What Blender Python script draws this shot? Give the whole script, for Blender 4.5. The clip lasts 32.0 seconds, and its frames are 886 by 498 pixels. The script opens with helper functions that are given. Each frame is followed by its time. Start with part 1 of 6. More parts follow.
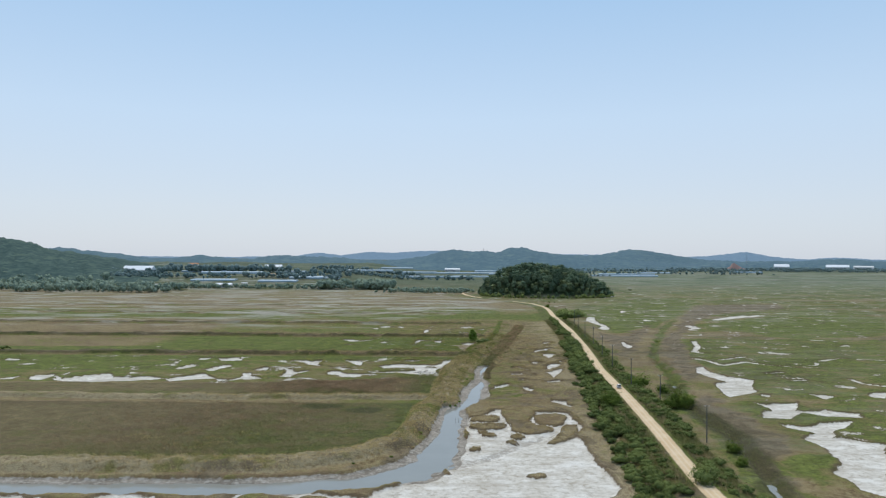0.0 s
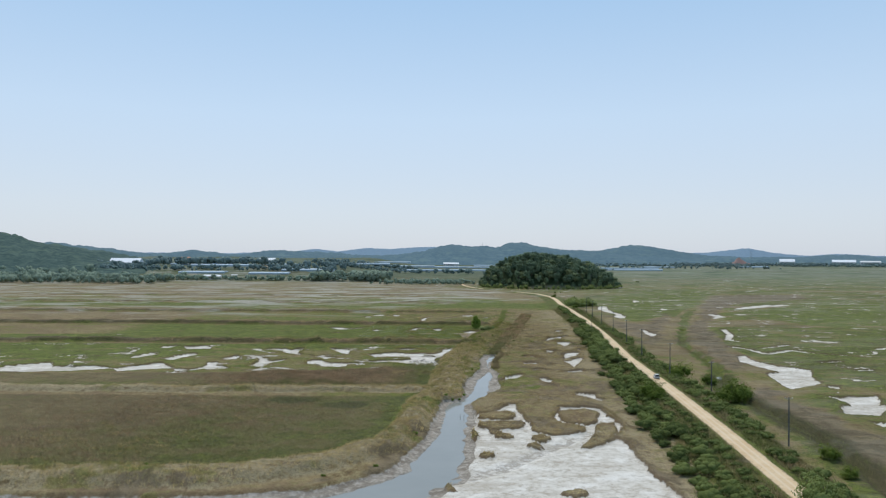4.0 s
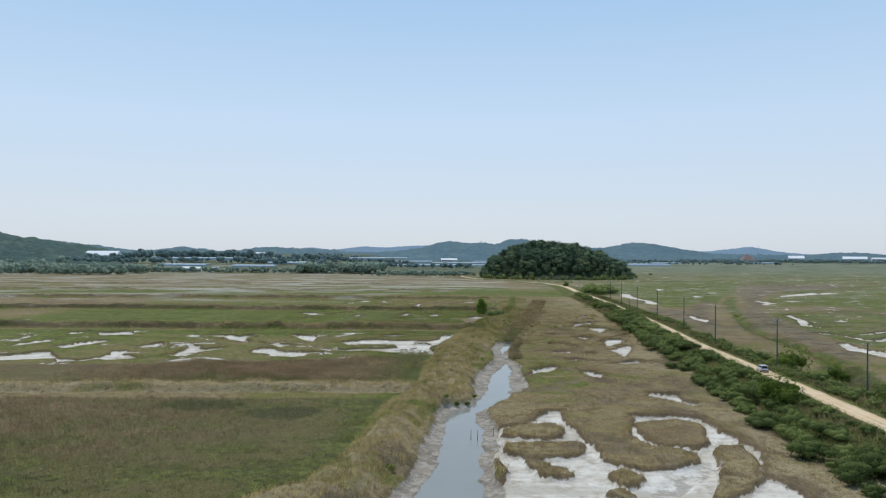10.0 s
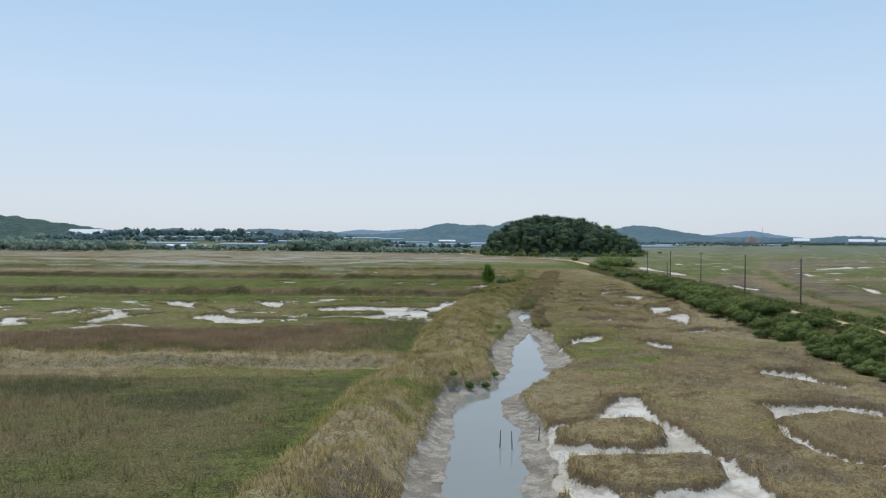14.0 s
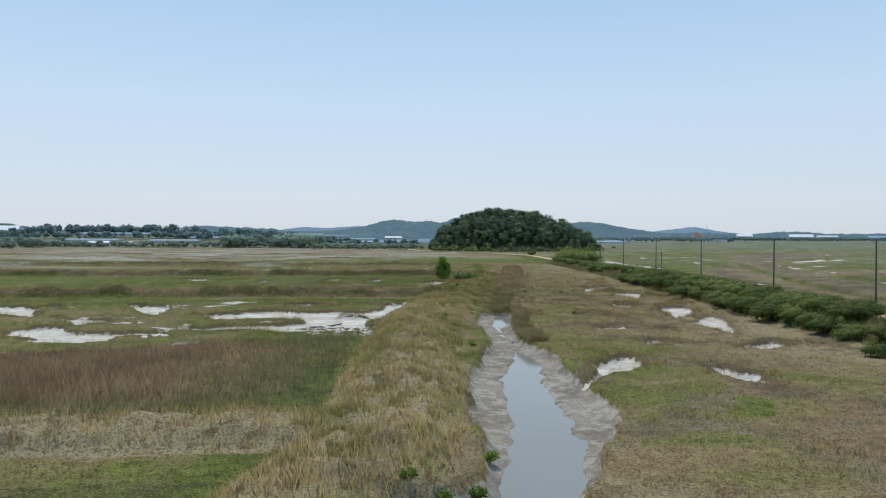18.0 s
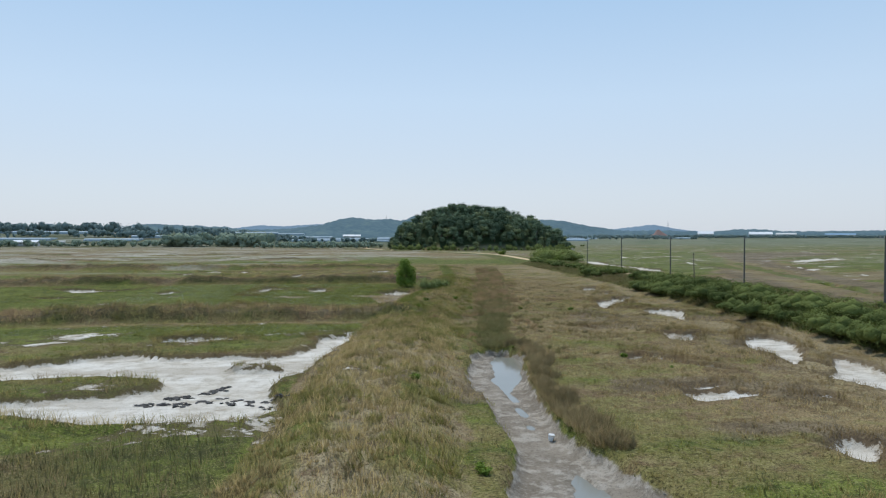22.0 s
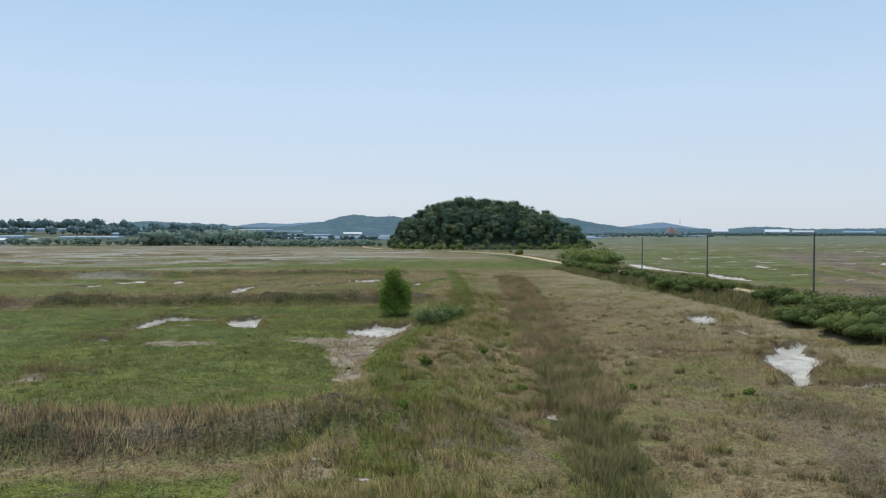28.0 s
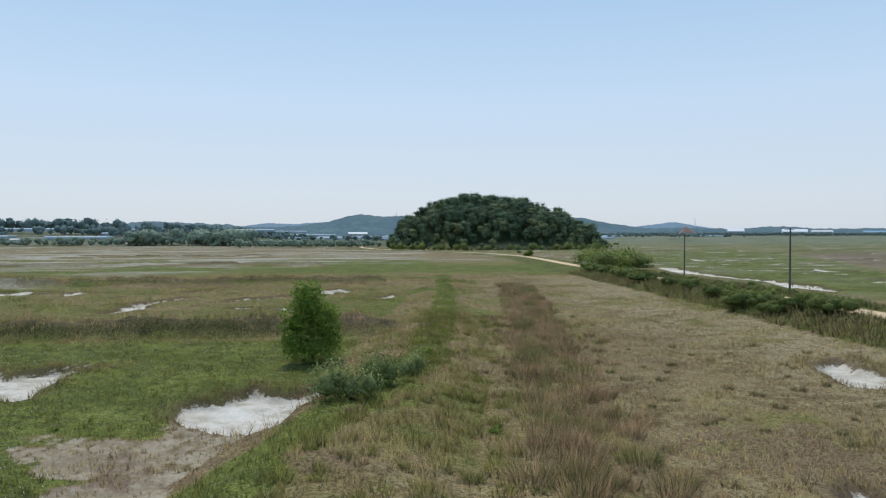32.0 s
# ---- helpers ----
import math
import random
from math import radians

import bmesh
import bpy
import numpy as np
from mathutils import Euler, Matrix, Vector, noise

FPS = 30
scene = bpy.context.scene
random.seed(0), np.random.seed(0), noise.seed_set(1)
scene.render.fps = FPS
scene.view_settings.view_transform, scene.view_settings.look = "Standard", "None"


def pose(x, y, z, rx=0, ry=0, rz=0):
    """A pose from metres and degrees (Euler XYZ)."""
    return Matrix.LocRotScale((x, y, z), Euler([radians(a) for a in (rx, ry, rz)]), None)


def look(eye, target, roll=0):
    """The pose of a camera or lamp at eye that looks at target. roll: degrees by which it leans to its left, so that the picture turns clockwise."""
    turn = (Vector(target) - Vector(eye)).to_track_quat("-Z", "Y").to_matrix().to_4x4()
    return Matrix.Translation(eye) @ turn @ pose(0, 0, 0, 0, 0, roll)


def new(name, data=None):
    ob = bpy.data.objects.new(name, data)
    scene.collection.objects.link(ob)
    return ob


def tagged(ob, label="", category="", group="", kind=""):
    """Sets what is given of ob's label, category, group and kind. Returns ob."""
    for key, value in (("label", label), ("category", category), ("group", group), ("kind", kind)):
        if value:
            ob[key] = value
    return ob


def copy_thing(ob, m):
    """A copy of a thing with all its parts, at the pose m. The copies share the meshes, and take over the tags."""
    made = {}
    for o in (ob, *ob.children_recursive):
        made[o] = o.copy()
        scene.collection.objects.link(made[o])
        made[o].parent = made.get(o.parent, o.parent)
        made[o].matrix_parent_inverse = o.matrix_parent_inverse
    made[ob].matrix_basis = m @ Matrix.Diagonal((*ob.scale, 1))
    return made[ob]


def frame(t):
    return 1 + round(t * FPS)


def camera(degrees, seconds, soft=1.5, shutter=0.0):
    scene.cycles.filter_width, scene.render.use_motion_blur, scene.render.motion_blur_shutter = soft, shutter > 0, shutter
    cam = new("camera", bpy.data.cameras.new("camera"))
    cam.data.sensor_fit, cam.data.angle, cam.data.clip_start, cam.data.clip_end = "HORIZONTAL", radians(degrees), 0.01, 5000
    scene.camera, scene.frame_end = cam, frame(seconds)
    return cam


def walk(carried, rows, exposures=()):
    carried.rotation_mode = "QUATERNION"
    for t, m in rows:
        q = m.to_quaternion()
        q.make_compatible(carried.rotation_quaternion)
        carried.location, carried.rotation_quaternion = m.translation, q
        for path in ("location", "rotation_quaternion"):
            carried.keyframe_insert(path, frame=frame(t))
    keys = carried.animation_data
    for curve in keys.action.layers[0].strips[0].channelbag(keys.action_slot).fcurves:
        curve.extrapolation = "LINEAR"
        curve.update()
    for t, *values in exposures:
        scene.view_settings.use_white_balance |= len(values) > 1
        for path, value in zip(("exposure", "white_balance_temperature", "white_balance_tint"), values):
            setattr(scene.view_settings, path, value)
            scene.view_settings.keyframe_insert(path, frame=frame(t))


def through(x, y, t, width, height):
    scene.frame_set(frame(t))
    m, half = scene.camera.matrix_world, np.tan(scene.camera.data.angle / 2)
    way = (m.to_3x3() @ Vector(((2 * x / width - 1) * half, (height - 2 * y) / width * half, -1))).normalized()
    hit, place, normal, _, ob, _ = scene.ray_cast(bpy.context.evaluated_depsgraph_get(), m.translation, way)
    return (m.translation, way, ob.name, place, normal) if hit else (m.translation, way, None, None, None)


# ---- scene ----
cam = camera(62.8, 32.0, 1.2)
EXPOSURE = 0.0
SKY_AIR, SKY_DUST, SKY_OZONE, SKY_STRENGTH, SUN_STRENGTH = 1.0, 0.6, 1.6, 0.14, 2.5
HAZE_STRENGTH = 1.0
# seconds, eye x, y, z, yaw, pitch, roll
PATH = [
    (0, 1.05, -74.67, 58.73, 0.140, 0.367, 0.301),
    (0.5, 0.91, -68.16, 57.18, 0.130, 0.331, 0.302),
    (1, 0.77, -61.63, 55.64, 0.117, 0.328, 0.303),
    (1.5, 0.65, -55.06, 54.10, 0.110, 0.328, 0.305),
    (2, 0.54, -48.44, 52.55, 0.086, 0.305, 0.307),
    (2.5, 0.43, -41.78, 50.97, 0.077, 0.316, 0.310),
    (3, 0.33, -35.08, 49.37, 0.059, 0.297, 0.312),
    (3.5, 0.24, -28.33, 47.78, 0.029, 0.267, 0.314),
    (5.5, -0.04, -0.91, 41.49, -0.045, 0.181, 0.316),
    (6, -0.06, 6.08, 39.91, -0.044, 0.185, 0.313),
    (6.5, -0.04, 13.13, 38.30, -0.073, 0.173, 0.309),
    (7, -0.00, 20.24, 36.69, -0.106, 0.185, 0.306),
    (7.5, 0.05, 27.39, 35.12, -0.121, 0.179, 0.303),
    (8, 0.09, 34.57, 33.65, -0.160, 0.170, 0.303),
    (8.5, 0.12, 41.74, 32.37, -0.178, 0.146, 0.306),
    (9, 0.12, 48.86, 31.32, -0.183, 0.133, 0.311),
    (9.5, 0.09, 55.90, 30.44, -0.184, 0.242, 0.319),
    (10, 0.03, 62.85, 29.58, -0.202, 0.351, 0.330),
    (10.5, -0.06, 69.70, 28.60, -0.229, 0.294, 0.341),
    (11, -0.15, 76.46, 27.40, -0.263, 0.220, 0.354),
    (11.5, -0.26, 83.14, 25.99, -0.290, 0.511, 0.368),
    (12, -0.36, 89.76, 24.44, -0.300, -0.261, 0.382),
    (12.5, -0.46, 96.32, 22.82, -0.323, -0.856, 0.396),
    (13, -0.55, 102.80, 21.21, -0.372, -0.821, 0.407),
    (13.5, -0.63, 109.19, 19.67, -0.378, -0.772, 0.416),
    (14, -0.70, 115.47, 18.30, -0.403, -0.799, 0.420),
    (14.5, -0.75, 121.64, 17.17, -0.603, -0.847, 0.417),
    (16.5, -0.61, 146.27, 15.19, -3.397, -0.887, 0.330),
    (17, -0.46, 152.73, 15.03, -3.673, -0.911, 0.290),
    (17.5, -0.27, 159.37, 14.88, -3.863, -0.932, 0.247),
    (18, -0.02, 166.12, 14.74, -4.634, -0.950, 0.202),
    (18.5, 0.27, 172.94, 14.60, -5.694, -0.916, 0.160),
    (19, 0.61, 179.76, 14.49, -5.895, -0.905, 0.124),
    (19.5, 0.99, 186.54, 14.41, -6.008, -0.902, 0.095),
    (20, 1.41, 193.27, 14.39, -6.637, -0.923, 0.076),
    (20.5, 1.89, 199.96, 14.39, -7.120, -0.973, 0.066),
    (21, 2.41, 206.63, 14.39, -7.447, -1.018, 0.064),
    (21.5, 2.99, 213.33, 14.39, -7.789, -1.051, 0.068),
    (22, 3.60, 220.05, 14.36, -7.799, -1.078, 0.075),
    (22.5, 4.25, 226.78, 14.30, -7.738, -1.081, 0.085),
    (23, 4.91, 233.51, 14.22, -7.732, -1.125, 0.094),
    (23.5, 5.58, 240.18, 14.13, -7.717, -1.155, 0.101),
    (24, 6.25, 246.77, 14.03, -7.713, -1.197, 0.106),
    (24.5, 6.91, 253.23, 13.94, -7.677, -1.193, 0.106),
    (25, 7.57, 259.55, 13.87, -7.642, -1.221, 0.103),
    (25.5, 8.23, 265.72, 13.83, -7.632, -1.223, 0.097),
    (27.5, 11.49, 289.45, 13.88, -7.533, -1.241, 0.078),
    (28, 12.59, 295.39, 13.83, -7.462, -1.248, 0.080),
    (28.5, 13.83, 301.41, 13.75, -7.496, -1.241, 0.084),
    (29, 15.20, 307.50, 13.63, -7.502, -1.199, 0.088),
    (29.5, 16.67, 313.63, 13.49, -7.503, -1.180, 0.092),
    (30, 18.21, 319.78, 13.35, -7.480, -1.173, 0.092),
    (30.5, 19.81, 325.93, 13.21, -7.377, -1.157, 0.086),
    (31, 21.43, 332.05, 13.06, -7.174, -1.179, 0.073),
    (31.5, 23.08, 338.14, 12.91, -6.949, -1.184, 0.053),
    (32, 24.75, 344.19, 12.76, -6.664, -1.216, 0.024),
]
walk(cam, [(t, pose(x, y, z, 90, 0, yaw) @ pose(0, 0, 0, pitch, 0, 0) @ pose(0, 0, 0, 0, 0, roll)) for t, x, y, z, yaw, pitch, roll in PATH],
     exposures=[(0, EXPOSURE), (32, EXPOSURE)])

# ---- world and sun: high, hazy early-summer sun, ahead and to the left ----
SUN_ELEVATION, SUN_AZIMUTH = 62.0, -12.0     # azimuth from +y towards +x
world = bpy.data.worlds.new("sky")
scene.world = world
world.use_nodes = True
wn = world.node_tree
sky = wn.nodes.new("ShaderNodeTexSky")
sky.sky_type = "NISHITA"
sky.sun_disc = False
sky.sun_elevation, sky.sun_rotation = radians(SUN_ELEVATION), radians(SUN_AZIMUTH)
sky.air_density, sky.dust_density, sky.ozone_density, sky.altitude = SKY_AIR, SKY_DUST, SKY_OZONE, 50
wn.links.new(sky.outputs[0], wn.nodes["Background"].inputs[0])
wn.nodes["Background"].inputs[1].default_value = SKY_STRENGTH
# summer haze: pale and even, whitest above the horizon, over the clear sky
way = wn.nodes.new("ShaderNodeTexCoord")
split = wn.nodes.new("ShaderNodeSeparateXYZ")
wn.links.new(way.outputs["Generated"], split.inputs[0])
veil = wn.nodes.new("ShaderNodeValToRGB")
veil.color_ramp.elements[0].position, veil.color_ramp.elements[0].color = 0.0, (0.600, 0.670, 0.775, 1)
veil.color_ramp.elements[1].position, veil.color_ramp.elements[1].color = 1.0, (0.230, 0.420, 0.720, 1)
for at, colour in ((0.06, (0.615, 0.695, 0.805, 1)), (0.18, (0.555, 0.705, 0.880, 1)), (0.34, (0.385, 0.590, 0.840, 1))):
    veil.color_ramp.elements.new(at).color = colour
wn.links.new(split.outputs[2], veil.inputs[0])
haze, both_skies = wn.nodes.new("ShaderNodeBackground"), wn.nodes.new("ShaderNodeMixShader")
haze.inputs[1].default_value = HAZE_STRENGTH
wn.links.new(veil.outputs[0], haze.inputs[0])
both_skies.inputs[0].default_value = 0.86
wn.links.new(wn.nodes["Background"].outputs[0], both_skies.inputs[1])
wn.links.new(haze.outputs[0], both_skies.inputs[2])
wn.links.new(both_skies.outputs[0], wn.nodes["World Output"].inputs[0])
sun = new("sun", bpy.data.lights.new("sun", "SUN"))
sun.data.energy, sun.data.angle, sun.data.color = SUN_STRENGTH, radians(0.8), (1.0, 0.95, 0.87)
el, az = radians(SUN_ELEVATION), radians(SUN_AZIMUTH)
sun.matrix_world = look((0, 0, 300), (-300 * math.sin(az) * math.cos(el), -300 * math.cos(az) * math.cos(el), 300 - 300 * math.sin(el)))


# ---- materials ----
class Nodes:
    """A small builder of node materials."""

    def __init__(self, name, rough=0.9, spec=0.2, metal=0.0):
        self.mat = bpy.data.materials.new(name)
        self.mat.use_nodes = True
        self.tree = self.mat.node_tree
        self.shader = self.tree.nodes["Principled BSDF"]
        self.shader.inputs["Roughness"].default_value = rough
        self.shader.inputs["Specular IOR Level"].default_value = spec
        self.shader.inputs["Metallic"].default_value = metal
        self.place = self.tree.nodes.new("ShaderNodeNewGeometry").outputs["Position"]

    def put(self, value, socket):
        if isinstance(value, bpy.types.NodeSocket):
            self.tree.links.new(value, socket)
        elif isinstance(value, (tuple, list)) and len(value) == 3 and socket.type == "RGBA":
            socket.default_value = (*value, 1)
        else:
            socket.default_value = value

    def noise(self, size, detail=4.0, rough=0.6, vector=None, warp=0.0):
        n = self.tree.nodes.new("ShaderNodeTexNoise")
        n.inputs["Scale"].default_value, n.inputs["Detail"].default_value = 1.0 / size, detail
        n.inputs["Roughness"].default_value, n.inputs["Distortion"].default_value = rough, warp
        self.tree.links.new(vector or self.place, n.inputs["Vector"])
        return n.outputs["Fac"]

    def stretched(self, sx, sy, sz):
        n = self.tree.nodes.new("ShaderNodeVectorMath")
        n.operation = "MULTIPLY"
        self.tree.links.new(self.place, n.inputs[0])
        n.inputs[1].default_value = (sx, sy, sz)
        return n.outputs[0]

    def attr(self, name):
        n = self.tree.nodes.new("ShaderNodeAttribute")
        n.attribute_name = name
        return n.outputs["Fac"]

    def calc(self, op, a, b=0.0, c=0.0, clamp=False):
        n = self.tree.nodes.new("ShaderNodeMath")
        n.operation, n.use_clamp = op, clamp
        for value, socket in zip((a, b, c), n.inputs):
            self.put(value, socket)
        return n.outputs[0]

    def ramp(self, value, low, high):
        """0 to 1 as the value goes from low to high."""
        n = self.tree.nodes.new("ShaderNodeMapRange")
        n.interpolation_type = "SMOOTHSTEP"
        for k, v in enumerate((value, low, high, 0.0, 1.0)):
            self.put(v, n.inputs[k])
        return n.outputs[0]

    def mix(self, fac, a, b):
        n = self.tree.nodes.new("ShaderNodeMix")
        n.data_type = "RGBA"
        self.put(fac, n.inputs[0])
        self.put(a, n.inputs[6])
        self.put(b, n.inputs[7])
        return n.outputs[2]

    def random(self):
        return self.tree.nodes.new("ShaderNodeObjectInfo").outputs["Random"]

    def island(self):
        return self.tree.nodes.new("ShaderNodeNewGeometry").outputs["Random Per Island"]

    def bump(self, height, distance, strength=1.0):
        n = self.tree.nodes.new("ShaderNodeBump")
        n.inputs["Distance"].default_value, n.inputs["Strength"].default_value = distance, strength
        self.tree.links.new(height, n.inputs["Height"])
        self.tree.links.new(n.outputs[0], self.shader.inputs["Normal"])

    def done(self, colour, rough=None):
        self.put(colour, self.shader.inputs["Base Color"])
        if rough is not None:
            self.put(rough, self.shader.inputs["Roughness"])
        return self.mat


def worn(name, a, b, size=1.0, rough=0.85, spec=0.2, metal=0.0, fine=0.08):
    """A surface that goes from colour a to b in patches, with a fine grain."""
    n = Nodes(name, rough, spec, metal)
    patch, grain = n.noise(size), n.noise(fine, 2)
    fac = n.calc("ADD", n.calc("MULTIPLY", patch, 1.2), n.calc("MULTIPLY_ADD", grain, 0.6, -0.4), clamp=True)
    n.bump(grain, 0.01, 0.4)
    return n.done(n.mix(fac, a, b))


def ground_material():
    n = Nodes("marsh_ground", 0.95, 0.1)
    broad, mid, small, fine = n.noise(42, 5), n.noise(7, 7, 0.68), n.noise(1.5, 6, 0.7), n.noise(0.25, 3, 0.75)
    streaks = n.noise(1.0, 6, 0.62, n.stretched(0.035, 0.14, 0.0))
    dry = n.mix(n.ramp(mid, 0.38, 0.62), (0.145, 0.096, 0.046), (0.278, 0.200, 0.102))
    dry = n.mix(n.ramp(small, 0.44, 0.62), dry, (0.295, 0.235, 0.118))
    dry = n.mix(n.calc("MULTIPLY", n.ramp(broad, 0.46, 0.58), 0.75), dry, (0.185, 0.122, 0.072))
    dry = n.mix(n.calc("MULTIPLY", n.ramp(streaks, 0.50, 0.62), n.attr("pale")), dry, (0.285, 0.268, 0.205))
    dry = n.mix(n.calc("MULTIPLY", n.ramp(small, 0.34, 0.52), n.attr("straw")), dry, (0.340, 0.272, 0.160))
    olive = n.mix(n.ramp(small, 0.40, 0.62), (0.150, 0.128, 0.042), (0.240, 0.206, 0.078))
    lush = n.mix(n.ramp(mid, 0.38, 0.64), (0.086, 0.110, 0.018), (0.175, 0.200, 0.040))
    lush = n.mix(n.ramp(small, 0.45, 0.66), lush, (0.058, 0.074, 0.016))
    how = n.calc("ADD", n.attr("green"), n.calc("ADD", n.calc("MULTIPLY_ADD", mid, 1.6, -0.8), n.calc("MULTIPLY_ADD", small, 0.9, -0.45)))
    how = n.calc("ADD", how, n.calc("ADD", n.calc("MULTIPLY_ADD", streaks, 1.4, -0.7), n.calc("MULTIPLY_ADD", broad, 1.4, -0.7)))
    veg = n.mix(n.ramp(how, 0.10, 0.48), dry, olive)
    veg = n.mix(n.ramp(how, 0.42, 0.80), veg, lush)
    veg = n.mix(n.ramp(n.calc("ADD", n.attr("brown"), n.calc("MULTIPLY_ADD", small, 1.0, -0.5)), 0.25, 0.75), veg, n.mix(n.ramp(mid, 0.4, 0.6), (0.125, 0.092, 0.056), (0.220, 0.168, 0.105)))
    veg = n.mix(n.ramp(n.calc("MULTIPLY_ADD", small, 0.8, n.attr("dark")), 0.50, 1.2), veg, (0.050, 0.046, 0.020))
    veg = n.mix(n.ramp(fine, 0.46, 0.66), veg, n.mix(0.72, veg, (0.03, 0.026, 0.012)))
    veg = n.mix(n.calc("MULTIPLY", n.ramp(n.noise(0.45, 4, 0.75), 0.55, 0.72), 0.28), veg, (0.38, 0.32, 0.17))
    flecks = n.noise(0.16, 2, 0.6)
    veg = n.mix(n.calc("MULTIPLY", n.ramp(flecks, 0.56, 0.66), 0.30), veg, (0.46, 0.40, 0.19))
    veg = n.mix(n.calc("MULTIPLY", n.ramp(flecks, 0.44, 0.34), 0.5), veg, (0.045, 0.040, 0.016))
    bands = n.noise(1.0, 5, 0.62, n.stretched(0.016, 0.06, 0.0), 0.6)
    veg = n.mix(n.calc("MULTIPLY", n.ramp(bands, 0.47, 0.58), n.attr("pale")), veg, n.mix(n.ramp(small, 0.4, 0.6), (0.250, 0.225, 0.165), (0.400, 0.375, 0.310)))
    mud = n.mix(n.ramp(mid, 0.38, 0.62), (0.285, 0.244, 0.192), (0.190, 0.158, 0.120))
    mud = n.mix(n.ramp(small, 0.45, 0.62), mud, (0.390, 0.348, 0.288))
    mud = n.mix(n.calc("MULTIPLY", n.ramp(fine, 0.52, 0.64), 0.5), mud, (0.120, 0.102, 0.080))
    mud = n.mix(n.calc("MULTIPLY", n.ramp(fine, 0.42, 0.32), 0.6), mud, (0.38, 0.345, 0.285))
    salt = n.mix(n.ramp(small, 0.40, 0.64), (0.610, 0.560, 0.475), (0.480, 0.425, 0.340))
    salt = n.mix(n.ramp(mid, 0.48, 0.62), salt, (0.690, 0.645, 0.565))
    salt = n.mix(n.calc("MULTIPLY", n.ramp(streaks, 0.50, 0.62), 0.5), salt, (0.38, 0.325, 0.25))
    salt = n.mix(n.calc("MULTIPLY", n.ramp(n.noise(3.0, 6, 0.72), 0.52, 0.66), 0.55), salt, (0.335, 0.285, 0.215))
    salt = n.mix(n.calc("MULTIPLY", n.ramp(fine, 0.56, 0.68), 0.35), salt, (0.24, 0.20, 0.15))
    edge = n.calc("ADD", n.attr("salt"), n.calc("ADD", n.calc("MULTIPLY_ADD", small, 1.5, -0.75), n.calc("MULTIPLY_ADD", fine, 0.9, -0.45)))
    spots = n.calc("ADD", n.calc("MULTIPLY", n.noise(13, 6, 0.66, n.stretched(0.75, 1.0, 0.0), 0.8), 0.80), n.calc("MULTIPLY", small, 0.20))
    pans = n.calc("ADD", n.calc("MULTIPLY", n.attr("pans"), 0.20), spots)
    white = n.calc("MAXIMUM", n.ramp(edge, -0.1, 0.2), n.ramp(pans, 0.745, 0.765))
    rim = n.calc("MAXIMUM", n.ramp(edge, -1.3, 0.0), n.ramp(pans, 0.69, 0.75))
    colour = n.mix(n.calc("MULTIPLY", rim, 0.75), veg, (0.105, 0.074, 0.045))
    soil = n.mix(n.ramp(small, 0.4, 0.62), (0.245, 0.196, 0.130), (0.370, 0.312, 0.222))
    soil = n.mix(n.ramp(mid, 0.5, 0.62), soil, (0.190, 0.130, 0.090))
    colour = n.mix(n.ramp(n.calc("ADD", n.attr("bare"), n.calc("MULTIPLY_ADD", small, 1.3, -0.65)), 0.25, 0.60), colour, soil)
    colour = n.mix(white, colour, salt)
    muddy = n.ramp(n.calc("ADD", n.attr("mud"), n.calc("MULTIPLY_ADD", small, 1.2, -0.6)), 0.35, 0.65)
    colour = n.mix(muddy, colour, mud)
    # distance haze painted on the ground: far land turns muted grey-green
    colour = n.mix(n.calc("MULTIPLY", n.attr("far_haze"), 0.62), colour, n.mix(n.ramp(n.attr("dark"), 0.2, 0.44), n.mix(n.ramp(n.noise(90, 4), 0.42, 0.6), (0.135, 0.168, 0.115), (0.200, 0.222, 0.175)), n.mix(n.ramp(n.noise(60, 4), 0.44, 0.6), (0.060, 0.090, 0.062), (0.130, 0.160, 0.112))))
    # near-black under the hill's trees: their shade painted into the ground colour
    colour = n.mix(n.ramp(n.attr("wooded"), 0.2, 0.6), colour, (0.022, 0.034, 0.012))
    n.bump(n.calc("ADD", n.calc("MULTIPLY", small, 0.7), n.calc("MULTIPLY", fine, 0.3)), 0.35, 0.7)
    return n.done(colour)


def road_material():
    n = Nodes("sandy_gravel", 0.95, 0.1)
    mid, small, fine = n.noise(5, 5), n.noise(0.8, 5), n.noise(0.12, 3)
    colour = n.mix(n.ramp(mid, 0.35, 0.65), (0.590, 0.418, 0.240), (0.655, 0.495, 0.310))
    colour = n.mix(n.ramp(small, 0.5, 0.8), colour, (0.46, 0.35, 0.22))
    ruts = n.calc("ABSOLUTE", n.calc("ADD", n.attr("across"), n.calc("MULTIPLY_ADD", small, 0.5, -0.25)))
    rut = n.calc("MULTIPLY", n.ramp(ruts, 0.35, 0.6), n.ramp(ruts, 1.15, 0.9))
    colour = n.mix(n.calc("MULTIPLY", rut, 0.5), colour, (0.68, 0.55, 0.38))
    verge = n.ramp(n.calc("ADD", n.calc("ABSOLUTE", n.attr("across")), n.calc("MULTIPLY_ADD", small, 1.4, -0.7)), 1.9, 2.5)
    colour = n.mix(verge, colour, (0.16, 0.13, 0.06))
    n.bump(fine, 0.05, 0.6)
    return n.done(colour)


